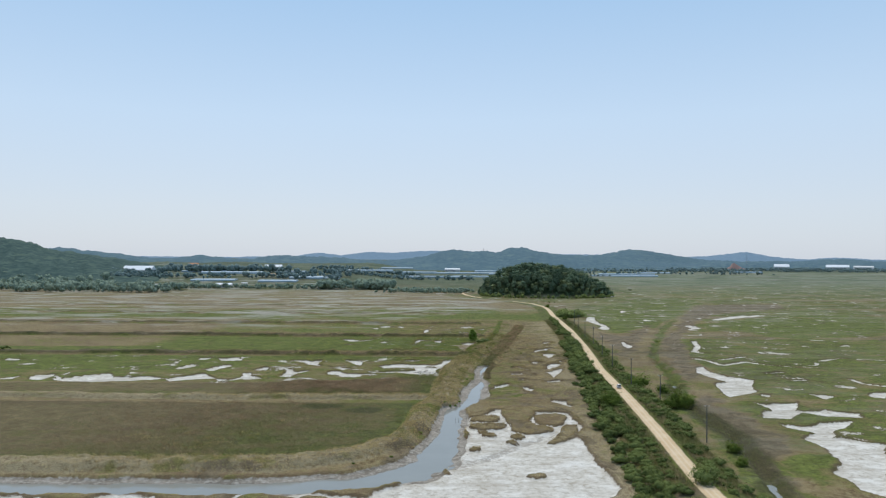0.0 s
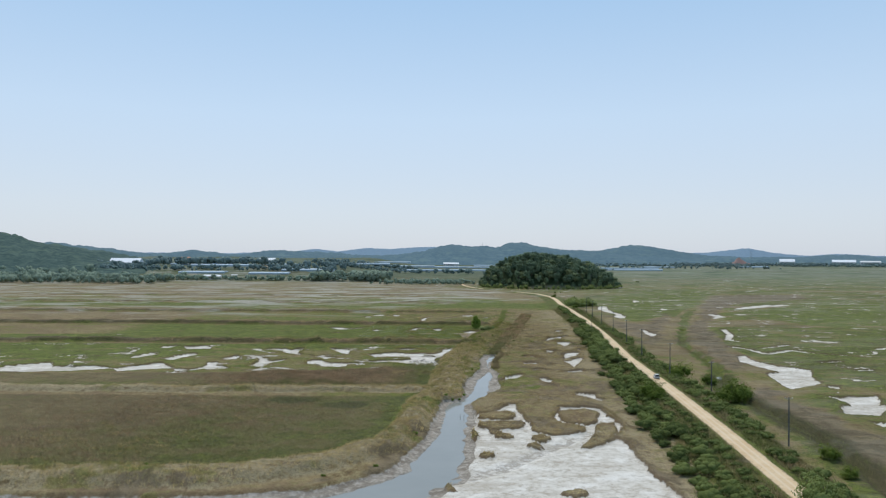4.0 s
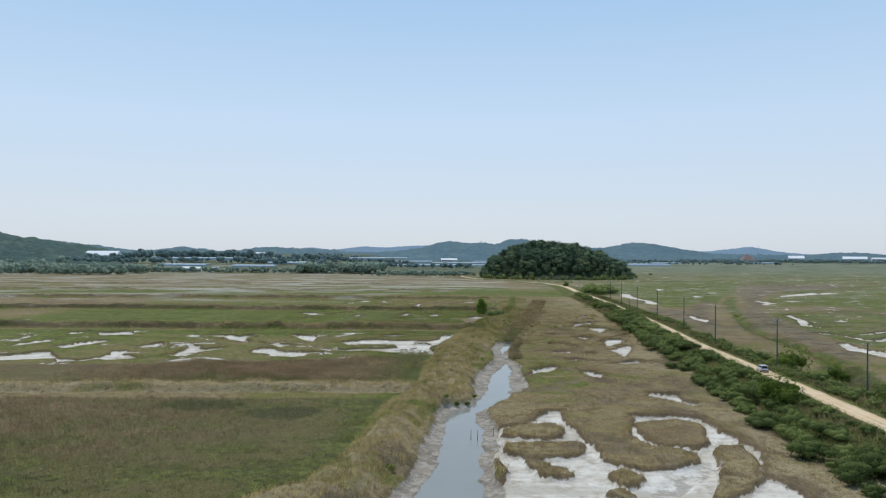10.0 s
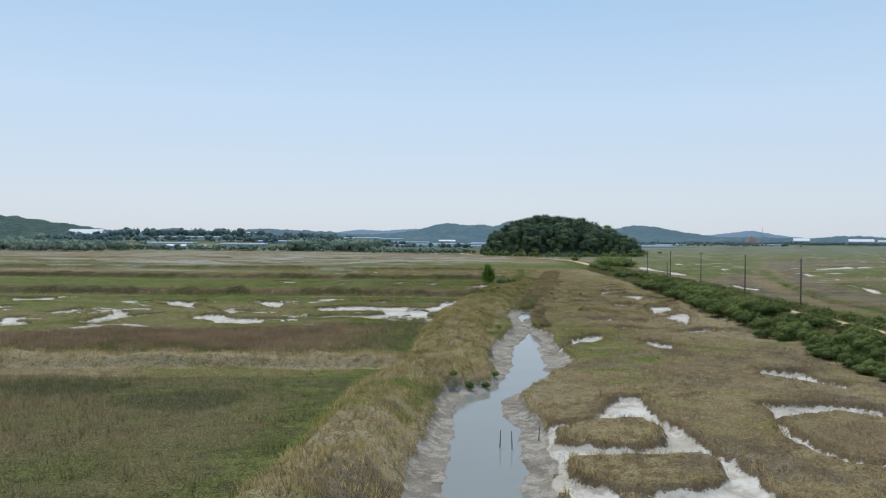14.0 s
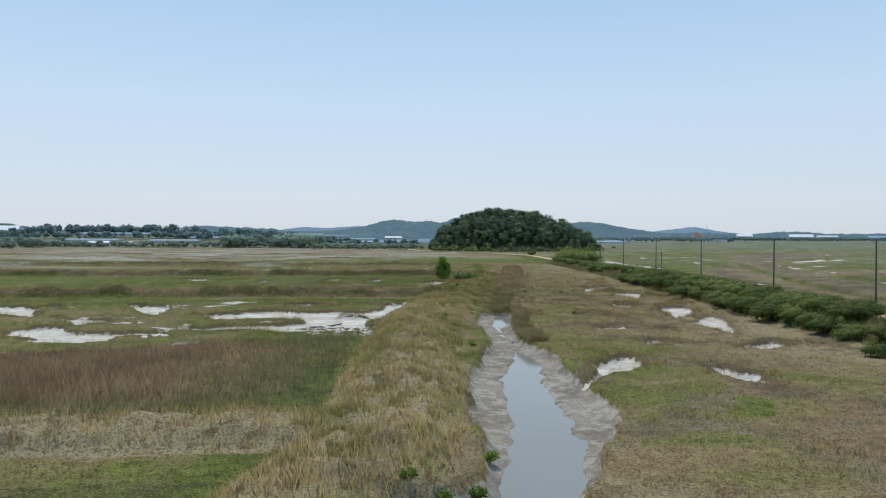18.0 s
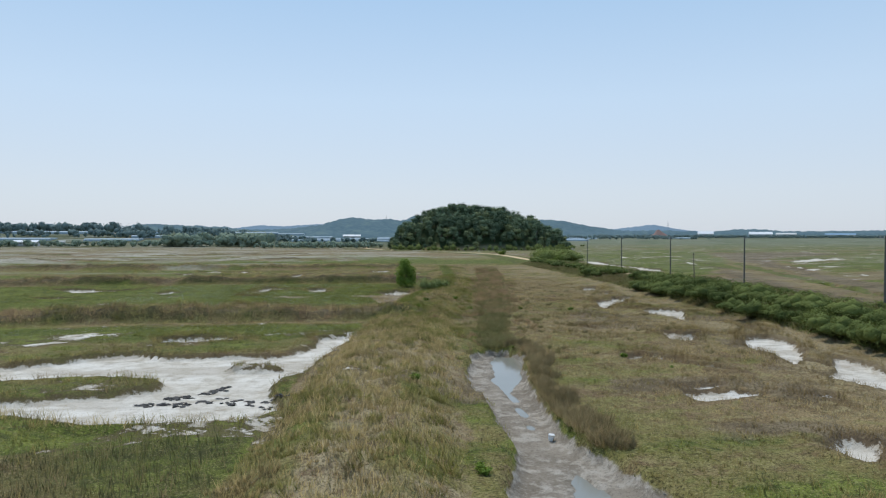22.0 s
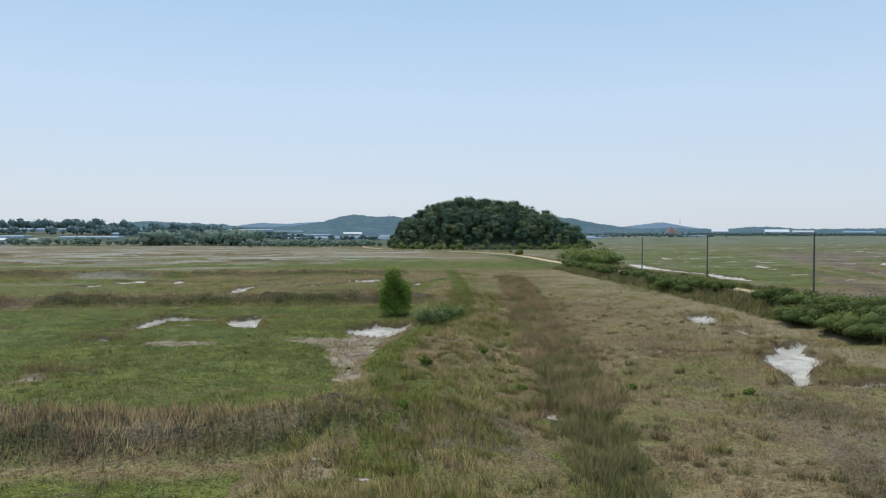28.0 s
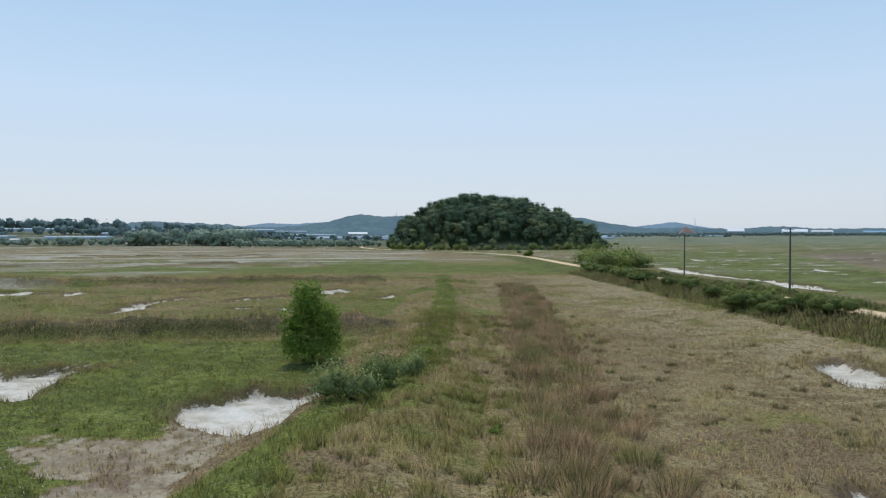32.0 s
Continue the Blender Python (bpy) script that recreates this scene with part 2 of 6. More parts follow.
def leaf_material(name, dark, light, spread=0.5, through=0.25):
    n = Nodes(name, 0.85, 0.08)
    tone = n.calc("ADD", n.calc("MULTIPLY", n.island(), 0.5), n.calc("MULTIPLY", n.random(), spread))
    tufts = n.calc("MULTIPLY_ADD", n.noise(0.5, 4, 0.7), 1.5, -0.75)
    tone = n.calc("ADD", tone, tufts, clamp=True)
    n.bump(n.noise(0.35, 3, 0.7), 0.3, 0.8)
    colour = n.mix(tone, dark, light)
    out = n.tree.nodes["Material Output"]
    see, both = n.tree.nodes.new("ShaderNodeBsdfTranslucent"), n.tree.nodes.new("ShaderNodeMixShader")
    n.put(colour, see.inputs[0])
    both.inputs[0].default_value = through
    n.tree.links.new(n.shader.outputs[0], both.inputs[1])
    n.tree.links.new(see.outputs[0], both.inputs[2])
    n.tree.links.new(both.outputs[0], out.inputs[0])
    return n.done(colour)


def blade_material(name, dry_a, dry_b, green_a, green_b):
    n = Nodes(name, 0.75, 0.15)
    tone = n.attr("tone")
    colour = n.mix(n.attr("fresh"), n.mix(tone, dry_a, dry_b), n.mix(tone, green_a, green_b))
    out = n.tree.nodes["Material Output"]
    see, both = n.tree.nodes.new("ShaderNodeBsdfTranslucent"), n.tree.nodes.new("ShaderNodeMixShader")
    n.put(colour, see.inputs[0])
    both.inputs[0].default_value = 0.3
    n.tree.links.new(n.shader.outputs[0], both.inputs[1])
    n.tree.links.new(see.outputs[0], both.inputs[2])
    n.tree.links.new(both.outputs[0], out.inputs[0])
    return n.done(colour)


def water_material():
    n = Nodes("muddy_water", 0.06, 0.5)
    ripple = n.noise(0.7, 3)
    murk = n.noise(9, 3)
    n.bump(ripple, 0.006, 0.25)
    n.shader.inputs["IOR"].default_value = 1.33
    return n.done(n.mix(murk, (0.225, 0.222, 0.190), (0.275, 0.270, 0.232)))


def woods_material(name, dark, light, pale):
    n = Nodes(name, 0.95, 0.05)
    crown, patch, spots = n.noise(16, 5, 0.75), n.noise(160, 4), n.noise(50, 4)
    colour = n.mix(n.ramp(crown, 0.42, 0.60), dark, light)
    colour = n.mix(n.calc("MULTIPLY", n.ramp(spots, 0.52, 0.64), 0.6), colour, pale)
    colour = n.mix(n.calc("MULTIPLY", n.ramp(patch, 0.45, 0.65), 0.35), colour, dark)
    return n.done(colour)


GROUND, ROAD, WATER = ground_material(), road_material(), water_material()
SHRUB_LEAF = leaf_material("shrub_leaf", (0.060, 0.084, 0.024), (0.190, 0.225, 0.066), 0.8)
ROUND_LEAF = leaf_material("round_tree_leaf", (0.070, 0.105, 0.016), (0.205, 0.260, 0.050))
LIGHT_LEAF = leaf_material("acacia_leaf", (0.140, 0.180, 0.050), (0.300, 0.345, 0.115))
TREE_LEAF = leaf_material("tree_leaf", (0.070, 0.125, 0.022), (0.270, 0.370, 0.070), 0.5, 0.35)
PALE_LEAF = leaf_material("silvery_leaf", (0.150, 0.190, 0.060), (0.330, 0.380, 0.150))
# the hill's main leaf colour has some bluish haze mixed in
HILL_LEAF = leaf_material("hill_leaf", (0.066, 0.108, 0.070), (0.190, 0.252, 0.145), 0.9)
HILL_LIGHT = leaf_material("hill_light_leaf", (0.120, 0.158, 0.080), (0.285, 0.325, 0.160), 0.8)
# leaves of the far belts, paled and blued by haze put into the colour
FAR_LEAF = leaf_material("far_hazed_leaf", (0.158, 0.215, 0.172), (0.305, 0.368, 0.262))
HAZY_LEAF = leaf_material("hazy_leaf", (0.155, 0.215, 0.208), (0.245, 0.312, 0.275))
BLOSSOM = worn("blossom", (0.75, 0.74, 0.66), (0.6, 0.6, 0.45), 0.3)
BARK = worn("bark", (0.10, 0.075, 0.05), (0.17, 0.135, 0.10), 0.4)
GRASS = blade_material("marsh_grass", (0.180, 0.124, 0.052), (0.545, 0.428, 0.195), (0.098, 0.116, 0.018), (0.214, 0.224, 0.044))
RUSTY_REED = blade_material("rusty_reed", (0.190, 0.118, 0.064), (0.470, 0.320, 0.180), (0.070, 0.100, 0.018), (0.190, 0.215, 0.062))
REED = blade_material("reed", (0.165, 0.100, 0.056), (0.410, 0.285, 0.170), (0.078, 0.100, 0.020), (0.185, 0.200, 0.070))
CONCRETE = worn("pole_concrete", (0.085, 0.082, 0.075), (0.14, 0.135, 0.125), 0.8)
STEEL = worn("galvanised_steel", (0.30, 0.31, 0.32), (0.42, 0.43, 0.44), 0.5, 0.45, 0.5, 0.8)
PORCELAIN = worn("porcelain", (0.55, 0.53, 0.50), (0.65, 0.64, 0.6), 0.1, 0.3, 0.5)
SILVER = worn("silver_paint", (0.62, 0.62, 0.62), (0.68, 0.68, 0.67), 0.6, 0.35, 0.5, 0.25, 0.02)
GLASS = worn("tinted_glass", (0.012, 0.014, 0.016), (0.02, 0.022, 0.025), 1.0, 0.05, 0.6)
RUBBER = worn("rubber", (0.015, 0.015, 0.015), (0.03, 0.03, 0.03), 0.3, 0.8)
RED_GLASS = worn("red_lens", (0.35, 0.01, 0.01), (0.45, 0.02, 0.02), 0.2, 0.15, 0.5)
CLEAR_LENS = worn("clear_lens", (0.6, 0.62, 0.65), (0.7, 0.72, 0.74), 0.2, 0.1, 0.6)
POLYTUNNEL = worn("greenhouse_film", (0.42, 0.50, 0.55), (0.30, 0.38, 0.42), 9, 0.6, 0.3)
WHITE_SHEET = worn("white_sheeting", (0.78, 0.78, 0.77), (0.68, 0.69, 0.69), 8, 0.6)
BLUE_ROOF = worn("blue_roof", (0.20, 0.33, 0.48), (0.28, 0.42, 0.55), 6, 0.6)
ORANGE_ROOF = worn("orange_roof", (0.45, 0.20, 0.10), (0.55, 0.28, 0.16), 5)
WALL = worn("pale_wall", (0.55, 0.54, 0.51), (0.66, 0.65, 0.62), 4)
RED_SOIL = worn("red_soil", (0.27, 0.17, 0.14), (0.34, 0.22, 0.18), 14)
BARE_SOIL = worn("bare_soil", (0.42, 0.27, 0.16), (0.55, 0.42, 0.30), 9)
BLACK_MUD = worn("black_mud", (0.025, 0.024, 0.022), (0.06, 0.055, 0.05), 0.5, 0.6)
STAKE_WOOD = worn("weathered_wood", (0.12, 0.095, 0.07), (0.22, 0.18, 0.14), 0.2)
ROCK = worn("pale_rock", (0.36, 0.31, 0.26), (0.52, 0.46, 0.40), 0.8)
# bluer and paler with distance: haze mixed into the woods' base colours
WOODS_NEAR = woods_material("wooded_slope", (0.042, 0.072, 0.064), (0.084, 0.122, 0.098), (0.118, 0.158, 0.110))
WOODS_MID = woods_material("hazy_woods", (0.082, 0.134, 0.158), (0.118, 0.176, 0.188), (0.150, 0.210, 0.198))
WOODS_FAR = woods_material("haze_blue_woods", (0.150, 0.220, 0.275), (0.180, 0.250, 0.305), (0.190, 0.255, 0.300))


# ---- shapes in numbers ----
def lattice(ix, iy, seed):
    h = (ix.astype(np.int64) * 374761393 + iy.astype(np.int64) * 668265263 + seed * 974634777) & 0x7FFFFFFF
    h = ((h ^ (h >> 13)) * 1274126177) & 0x7FFFFFFF
    return ((h ^ (h >> 16)) & 0xFFFF) / 65535.0


def value_noise(x, y, seed=0):
    ix, iy = np.floor(x), np.floor(y)
    fx, fy = x - ix, y - iy
    fx, fy = fx * fx * (3 - 2 * fx), fy * fy * (3 - 2 * fy)
    a, b = lattice(ix, iy, seed), lattice(ix + 1, iy, seed)
    c, d = lattice(ix, iy + 1, seed), lattice(ix + 1, iy + 1, seed)
    return (a * (1 - fx) + b * fx) * (1 - fy) + (c * (1 - fx) + d * fx) * fy


def fbm(x, y, size, seed=0, octaves=4):
    """Noise round 0, about -0.5 to 0.5, whose largest lumps are size metres wide."""
    total, weight, norm = 0, 1.0, 0.0
    for k in range(octaves):
        total = total + weight * (value_noise(x * 2**k / size, y * 2**k / size, seed + k) - 0.5)
        norm += weight
        weight *= 0.55
    return total / norm * 1.3


def step(a, b, v):
    t = np.clip((v - a) / (b - a), 0, 1)
    return t * t * (3 - 2 * t)


def along(x, y, line):
    """Distance to a line of points (x, y, more...), its side (left is negative), and the further columns at the nearest place."""
    pts = np.array(line, float)
    best = np.full(np.shape(x), 1e12)
    side = np.zeros(np.shape(x))
    extra = np.zeros((pts.shape[1], *np.shape(x)))
    for p, q in zip(pts[:-1], pts[1:]):
        vx, vy = q[0] - p[0], q[1] - p[1]
        t = np.clip(((x - p[0]) * vx + (y - p[1]) * vy) / (vx * vx + vy * vy), 0, 1)
        dx, dy = x - p[0] - t * vx, y - p[1] - t * vy
        d = dx * dx + dy * dy
        hit = d < best
        best = np.where(hit, d, best)
        side = np.where(hit, np.sign(dx * vy - dy * vx), side)
        for k in range(pts.shape[1]):
            extra[k] = np.where(hit, p[k] + t * (q[k] - p[k]), extra[k])
    return np.sqrt(best), side, extra


ROAD_LINE = [(54, -400), (60, 0), (64.6, 107), (68.9, 155), (70.8, 180), (72.7, 205), (74.2, 230), (75.6, 255), (77.0, 280), (86, 365), (94.5, 462), (99, 540), (103, 610), (108, 665), (111, 720),
             (104, 774), (92, 800), (84, 812)]
ROAD_TOP = [0, 330, 450, 620, 760], [2.8, 2.8, 2.2, 1.3, 0.8]
CREEK_LINE = [(-420, 104, 6.5), (-100, 108, 6.5), (-45, 109, 6.5), (-22, 113, 7.5), (-9, 121, 8.5), (-1.5, 134, 8.0), (0.5, 150, 7.0), (2.8, 165, 5.8), (3.5, 182, 5.6), (3.9, 198, 5.4),
              (4.8, 203, 4.2), (9.4, 209, 3.0), (11.2, 216, 3.6), (12.4, 221, 5.2), (13.4, 228, 5.8), (15, 243, 5.1), (17, 257, 4.6), (17.6, 268, 2.4), (17.8, 276, 2.2), (18.6, 284, 2.2), (18.9, 290, 2.7), (20.3, 298, 3.1), (22.2, 307, 3.0), (23.2, 312, 1.4)]
BRANCH_LINE = [(2, 126, 2.5), (12, 133, 2.3), (22, 146, 2.0), (32, 158, 1.6), (40, 166, 1.0)]
SWALE_LINE = [(22.5, 312), (26, 328), (30, 347), (36, 375), (41, 400), (46, 428), (53, 465), (61, 508), (66, 560)]
BANK_LINE = [(-420, 123, 2.1, 7), (-98, 124, 2.1, 7), (-47, 125, 2.1, 7), (-26, 134, 2.1, 6), (-13, 150, 2.2, 5.5), (-8.5, 168, 2.2, 5.2), (-7.5, 185, 2.0, 5.2), (-6, 200, 1.3, 5.5), (-1, 213, 1.4, 6.5), (1.5, 228, 1.6, 6.5),
             (2.5, 250, 1.6, 7), (5, 272, 1.6, 7.5), (8, 295, 1.5, 8), (12, 320, 1.4, 8), (17, 350, 1.1, 8), (24, 385, 0.9, 8), (31, 418, 0.8, 8), (40, 470, 0.6, 8), (48, 530, 0.3, 8)]
TRACK_LINE = [(13.8, 330), (15.3, 338.5), (16.4, 347), (17, 358), (16, 367), (18, 378), (22.5, 390), (27, 400), (31, 414), (37, 447), (43, 497), (50, 560)]
RUT_LINE = [(11.6, 352), (12.2, 366), (12.6, 374), (14.6, 382), (16.4, 388), (18.6, 392.8), (20, 398)]
DITCH_LINE = [(79, 60), (84, 106), (89.5, 130), (95, 162), (95.5, 200), (97, 230), (108.6, 264), (114.7, 294), (121.6, 346), (140, 402), (172, 494), (200, 560)]
# cross dikes of the old paddies: y, from x, to x, height, half width
DIKES = [(219.5, -420, -7, 1.4, 4.4), (344, -420, 13, 1.9, 4.6), (436, -420, 27, 1.9, 4.4), (526, -420, 30, 1.8, 4.6), (628, -420, 10, 1.4, 5.0), (735, -420, -20, 1.2, 6.0)]
# bare salt pans by their corners: left of the bank, far and near
PANS_FAR_LEFT = [[(-202.2, 257.4), (-199.7, 267.3), (-197.3, 257.5)], [(-189.1, 257.8), (-191.3, 267.6), (-186.7, 275), (-183.5, 262.8), (-184.8, 256)],
                 [(-177.6, 258.2), (-170, 266.3), (-160.8, 275.9), (-154.4, 265.8), (-146.8, 264.1), (-139.7, 267.3), (-129.3, 262.7), (-135.3, 256.7), (-145.9, 254.5), (-157.6, 251.3), (-169.8, 252.8)],
                 [(-127.3, 261.8), (-122.7, 267.9), (-114.9, 275.3), (-105.6, 262.5), (-113.9, 262.2), (-123.1, 255.2)], [(-134.8, 291.1), (-130.7, 305.6), (-126, 297.3), (-130.4, 289)],
                 [(-118.5, 286), (-113, 303.8), (-111.2, 297.8), (-114.2, 284)], [(-122.6, 325.6), (-113.9, 330.1), (-112.9, 316.5), (-117.8, 316.3)], [(-239.6, 318.3), (-230.3, 322.8), (-229.5, 314.7)]]
PANS_LEFT = [[(-103.6, 261.1), (-98.4, 259.5), (-95.9, 262.6), (-94.5, 269.8), (-96.1, 278.2), (-93.7, 279), (-91.7, 271.3), (-83.6, 263.8), (-86.8, 259.9), (-92.8, 261.5), (-96.3, 257.2), (-100.8, 256.4)],
             [(-116.3, 295.8), (-111.5, 304.3), (-108.2, 299.8), (-111.5, 292.5)], [(-118.8, 322.7), (-111.3, 327.8), (-109.4, 317.7), (-112.8, 315.4)], [(-133.2, 319.6), (-133.1, 327.6), (-127.4, 328), (-129.3, 318.7)],
             [(-94.1, 290), (-89.4, 296.3), (-89.3, 290.3), (-90.7, 286.9)], [(-76.5, 268.6), (-75.8, 275.5), (-75.4, 282.9), (-78.1, 292.5), (-75.5, 291), (-73.5, 283), (-66.3, 287.3), (-71.7, 275.7), (-71.8, 266.8)]]
PANS_MID = [[(-82.3, 321.5), (-75.5, 321.9), (-70.9, 314.6), (-66, 320.3), (-66, 307.8), (-69, 306.7)], [(-52.9, 322.1), (-43.1, 320), (-42.6, 303.5), (-46, 309)],
            [(-70.8, 306.2), (-72.5, 315.2), (-68.2, 320.4), (-67.6, 308), (-62.5, 301.4), (-68.1, 303.6)], [(-58.8, 301.2), (-54.5, 298.1), (-46.2, 294.8), (-48.4, 290.6), (-49.2, 288.2), (-53.3, 293.5)],
            [(-54.8, 274.5), (-56.2, 282.9), (-54.8, 286), (-51.2, 285.8), (-46, 278.8), (-40.4, 278.5), (-33.4, 279.4), (-32.5, 276.4), (-38.9, 274.4), (-38.6, 270.6), (-41.7, 268.3), (-46.3, 268.5), (-50.1, 271.2), (-48.9, 274.1)]]
PAN_MUDDY = [[(-34, 303), (-25.8, 308), (-23.5, 310.2), (-20.6, 310.2), (-17.3, 307.5), (-14, 308.4), (-6.9, 307.7), (-3, 308.9), (-0.6, 314), (0.6, 321.5), (4.2, 323.9), (3.8, 318.4), (-0.2, 302.1), (-1, 296.1), (-4, 289.2), (-2.9, 284.1), (-1.3, 279.8), (-4, 276.5), (-15.4, 276.6), (-21.6, 280), (-30, 281.5), (-31, 284.5), (-24, 287)],
             [(-21.7, 322.4), (-17.1, 324.2), (-10.5, 322.3), (-9.7, 320.1), (-15.1, 319.5), (-19.4, 318.8)]]
PANS_PADDY = [[(-68.9, 417), (-61.8, 418.4), (-56.2, 412.3), (-49.7, 415.9), (-45.2, 418.8), (-48.3, 411.4), (-54.5, 405), (-60, 404.7)], [(-41.7, 402.5), (-38.8, 407.2), (-32.9, 403.5), (-38.4, 399.3)],
              [(-36.5, 366.5), (-32.1, 367.8), (-25.8, 365.8), (-31.1, 364.1)], [(-62.9, 387.9), (-59.4, 389.8), (-55.7, 387.8), (-59.3, 384.4)],
              [(-18.4, 399.3), (-17.1, 410.8), (-15, 416.4), (-7.5, 414.5), (-5.9, 411.9), (-2.7, 414), (1.9, 416), (-1.2, 411.3), (-0.5, 401), (-4.1, 403.9), (-6.4, 411), (-14.8, 410.5), (-16.1, 402.9)],
              [(-18.7, 389.3), (-18.2, 393.3), (-16.8, 391.5), (-17.3, 389.1)], [(-16.2, 368.6), (-15.9, 371), (-12.8, 369.7), (-15.1, 368.9)]]
PANS_PADDY_FAR = [[(12.2, 501.9), (17.6, 506.2), (20.9, 505.9), (18.4, 495.1)], [(12.3, 466.5), (19.3, 464.6), (16.5, 459.7)], [(-13.7, 466.2), (-12, 485.9), (-12.3, 474.9)], [(-55.2, 489.5), (-51.8, 494.4), (-50.1, 486.3)],
                  [(-50.5, 502.7), (-43.1, 506.5), (-44.8, 496.3)], [(-36.3, 505.7), (-30.1, 500.5), (-32.1, 496.3)],
                  [(12.1, 398.4), (14.1, 399.3), (15.3, 400.1), (16.2, 401.9), (17.8, 400.5), (20.1, 400.5), (21.8, 401.2), (21.3, 398.5), (19.6, 394.2), (18.6, 390.3), (16.4, 391.9), (13, 395.6)],
                  [(16.8, 506.3), (26.4, 507.4), (21.5, 498.8)],
                  [(21.7, 488.9), (31.5, 489.5), (29.8, 484.7), (23.2, 485.4)]]
# in the marsh between creek and road
PANS_MARSH = [[(54.6, 305.6), (59, 313), (62.8, 314.4), (62.9, 308.9), (59.1, 301.9), (54.2, 295.6), (57.1, 292.4), (61.3, 298.4), (61.5, 293.4), (58.1, 285.1), (53.9, 274.6), (53, 270.4), (53.4, 276), (52.5, 280.8), (51.5, 284.4), (54, 298.8)],
              [(47.7, 260.4), (52.5, 261.8), (55.1, 264.5), (55.1, 260.3), (49.3, 257), (47, 257.5)], [(36, 244.6), (38.3, 245), (37.6, 241.6), (39.9, 240.4), (38.3, 236.2), (36.9, 238.6), (36.5, 241.1)],
              [(24, 246.3), (30, 252.6), (30.6, 251.7), (29.7, 247.2), (26.2, 243), (23.9, 242.3), (23.7, 243.6)], [(18.2, 236.4), (21.4, 239.5), (24.1, 242.9), (23.1, 241.1), (21, 238)], [(36, 264.5), (38.4, 265.8), (38.8, 264), (35.9, 260.7)],
              [(44, 217.1), (49.4, 214.7), (48.6, 209.6), (50.6, 206), (49, 204.8), (47.4, 208.1), (43.8, 213)]]
PANS_MARSH_MID = [[(57.2, 368.3), (60.6, 373.1), (65.2, 377.4), (65.4, 374.9), (58.9, 365.9), (55.7, 361.6)], [(59.5, 351.4), (63.6, 352), (68.7, 349.1), (62.9, 341.1), (59.8, 334.7), (60.3, 339), (58.4, 344.1)],
                  [(49.7, 318.8), (52.9, 317.8), (49.4, 311.8), (48, 312.8)], [(65.2, 326.1), (65.4, 320.2), (62.6, 318.1)],
                  [(34.4, 282.6), (37.1, 283.3), (38.8, 282.6), (41.4, 281.2), (40.8, 280.3), (38.1, 279.9), (35.3, 278.7), (34, 278.9), (34, 280.7)], [(41.9, 329.8), (42.7, 328.9), (41.2, 326.3)], [(49, 320.1), (51.4, 320), (49.2, 316.7)],
                  [(35, 285.2), (39.2, 285), (36.8, 283.6)], [(45.3, 279.7), (47.1, 278.7), (45.5, 277.8)]]
PANS_MARSH_FAR = [[(67.5, 407.7), (72.2, 410.4), (71, 406.7), (71.4, 402.6), (66.3, 397.7), (64.7, 398.7)], [(67.7, 393.2), (68, 387.4), (65.9, 386.6)], [(47.5, 376.3), (49.4, 377.5), (49.2, 374.8), (47.2, 372.5)],
                  [(49.6, 375.8), (57, 375.4), (56.2, 373.9), (49.8, 374.2)],
                  [(60.3, 372.6), (63.1, 373.6), (68.5, 379), (68.8, 377.4), (64.5, 372.9), (63.2, 366.9), (58.5, 363.2), (54.3, 356.4), (52.1, 355.1), (54.6, 359.9), (56.2, 364.5), (58.7, 367.5)],
                  [(57.2, 355.3), (61.7, 356), (59.8, 353.7), (57.3, 354)], [(28.1, 351.1), (29.1, 352.2), (29.3, 350.3), (28.4, 348.9)]]
# in the fields beyond the road
PANS_EAST = [[(134.4, 605.3), (141.5, 604.6), (135.2, 575.7), (133.2, 544.5), (134.8, 527.6), (132.8, 510.8), (129.4, 490.6), (124.4, 487.2), (123.3, 502.1), (129.5, 522.1), (127.4, 547), (126.9, 571.9)],
             [(184.2, 682.3), (191.1, 676.6), (178.4, 654.8)], [(179.9, 578.2), (194.2, 571.7), (176.8, 566.4)], [(120.4, 415.8), (121.8, 392.8), (115.8, 378.4), (115.9, 392.6)],
             [(241.8, 583.9), (279.3, 624.3), (315.4, 634.8), (268.2, 596.5), (246.2, 573.5)], [(200.1, 531.7), (207.1, 517.2), (206.5, 502.9), (197.2, 496.9)]]
PANS_EAST_NEAR = [[(131.7, 303), (136.8, 306.8), (134.2, 289.3), (137.5, 276.6), (146.5, 266.9), (138.5, 249.9), (135.4, 237.2), (118.9, 224.9), (120.4, 236.7), (124.8, 256.7), (131.3, 260.6), (127.6, 278.3), (127, 286.9)],
                  [(124.1, 214.2), (127.6, 210.9), (142.3, 216.1), (134.4, 201.2), (141.7, 199.5), (146.5, 203.4), (148, 198.4), (154.5, 195.5), (152.1, 187.8), (140, 190.9), (134.3, 196.8), (123.8, 184.8), (117, 186.9), (121.1, 197.7), (126, 201)],
                  [(154.7, 233.7), (160.1, 232.3), (164.6, 227.8), (156.4, 222.3)], [(181.3, 234.5), (191, 238), (183.3, 225.3), (179.1, 228.2)], [(131.9, 229.1), (138, 230.9), (134.8, 225.4)]]
PANS_EAST_EDGE = [[(117.9, 177.5), (126.7, 175.1), (136.5, 181.7), (145.9, 183.6), (137.9, 172.8), (132.8, 170.1), (127, 160.4), (138.6, 151.8), (108.7, 102.6), (105.8, 106.5), (107.3, 112.2), (106.6, 121.4), (114.2, 131.7), (117.1, 147.1), (115.8, 157.8), (124.1, 165), (117.9, 172.3)]]
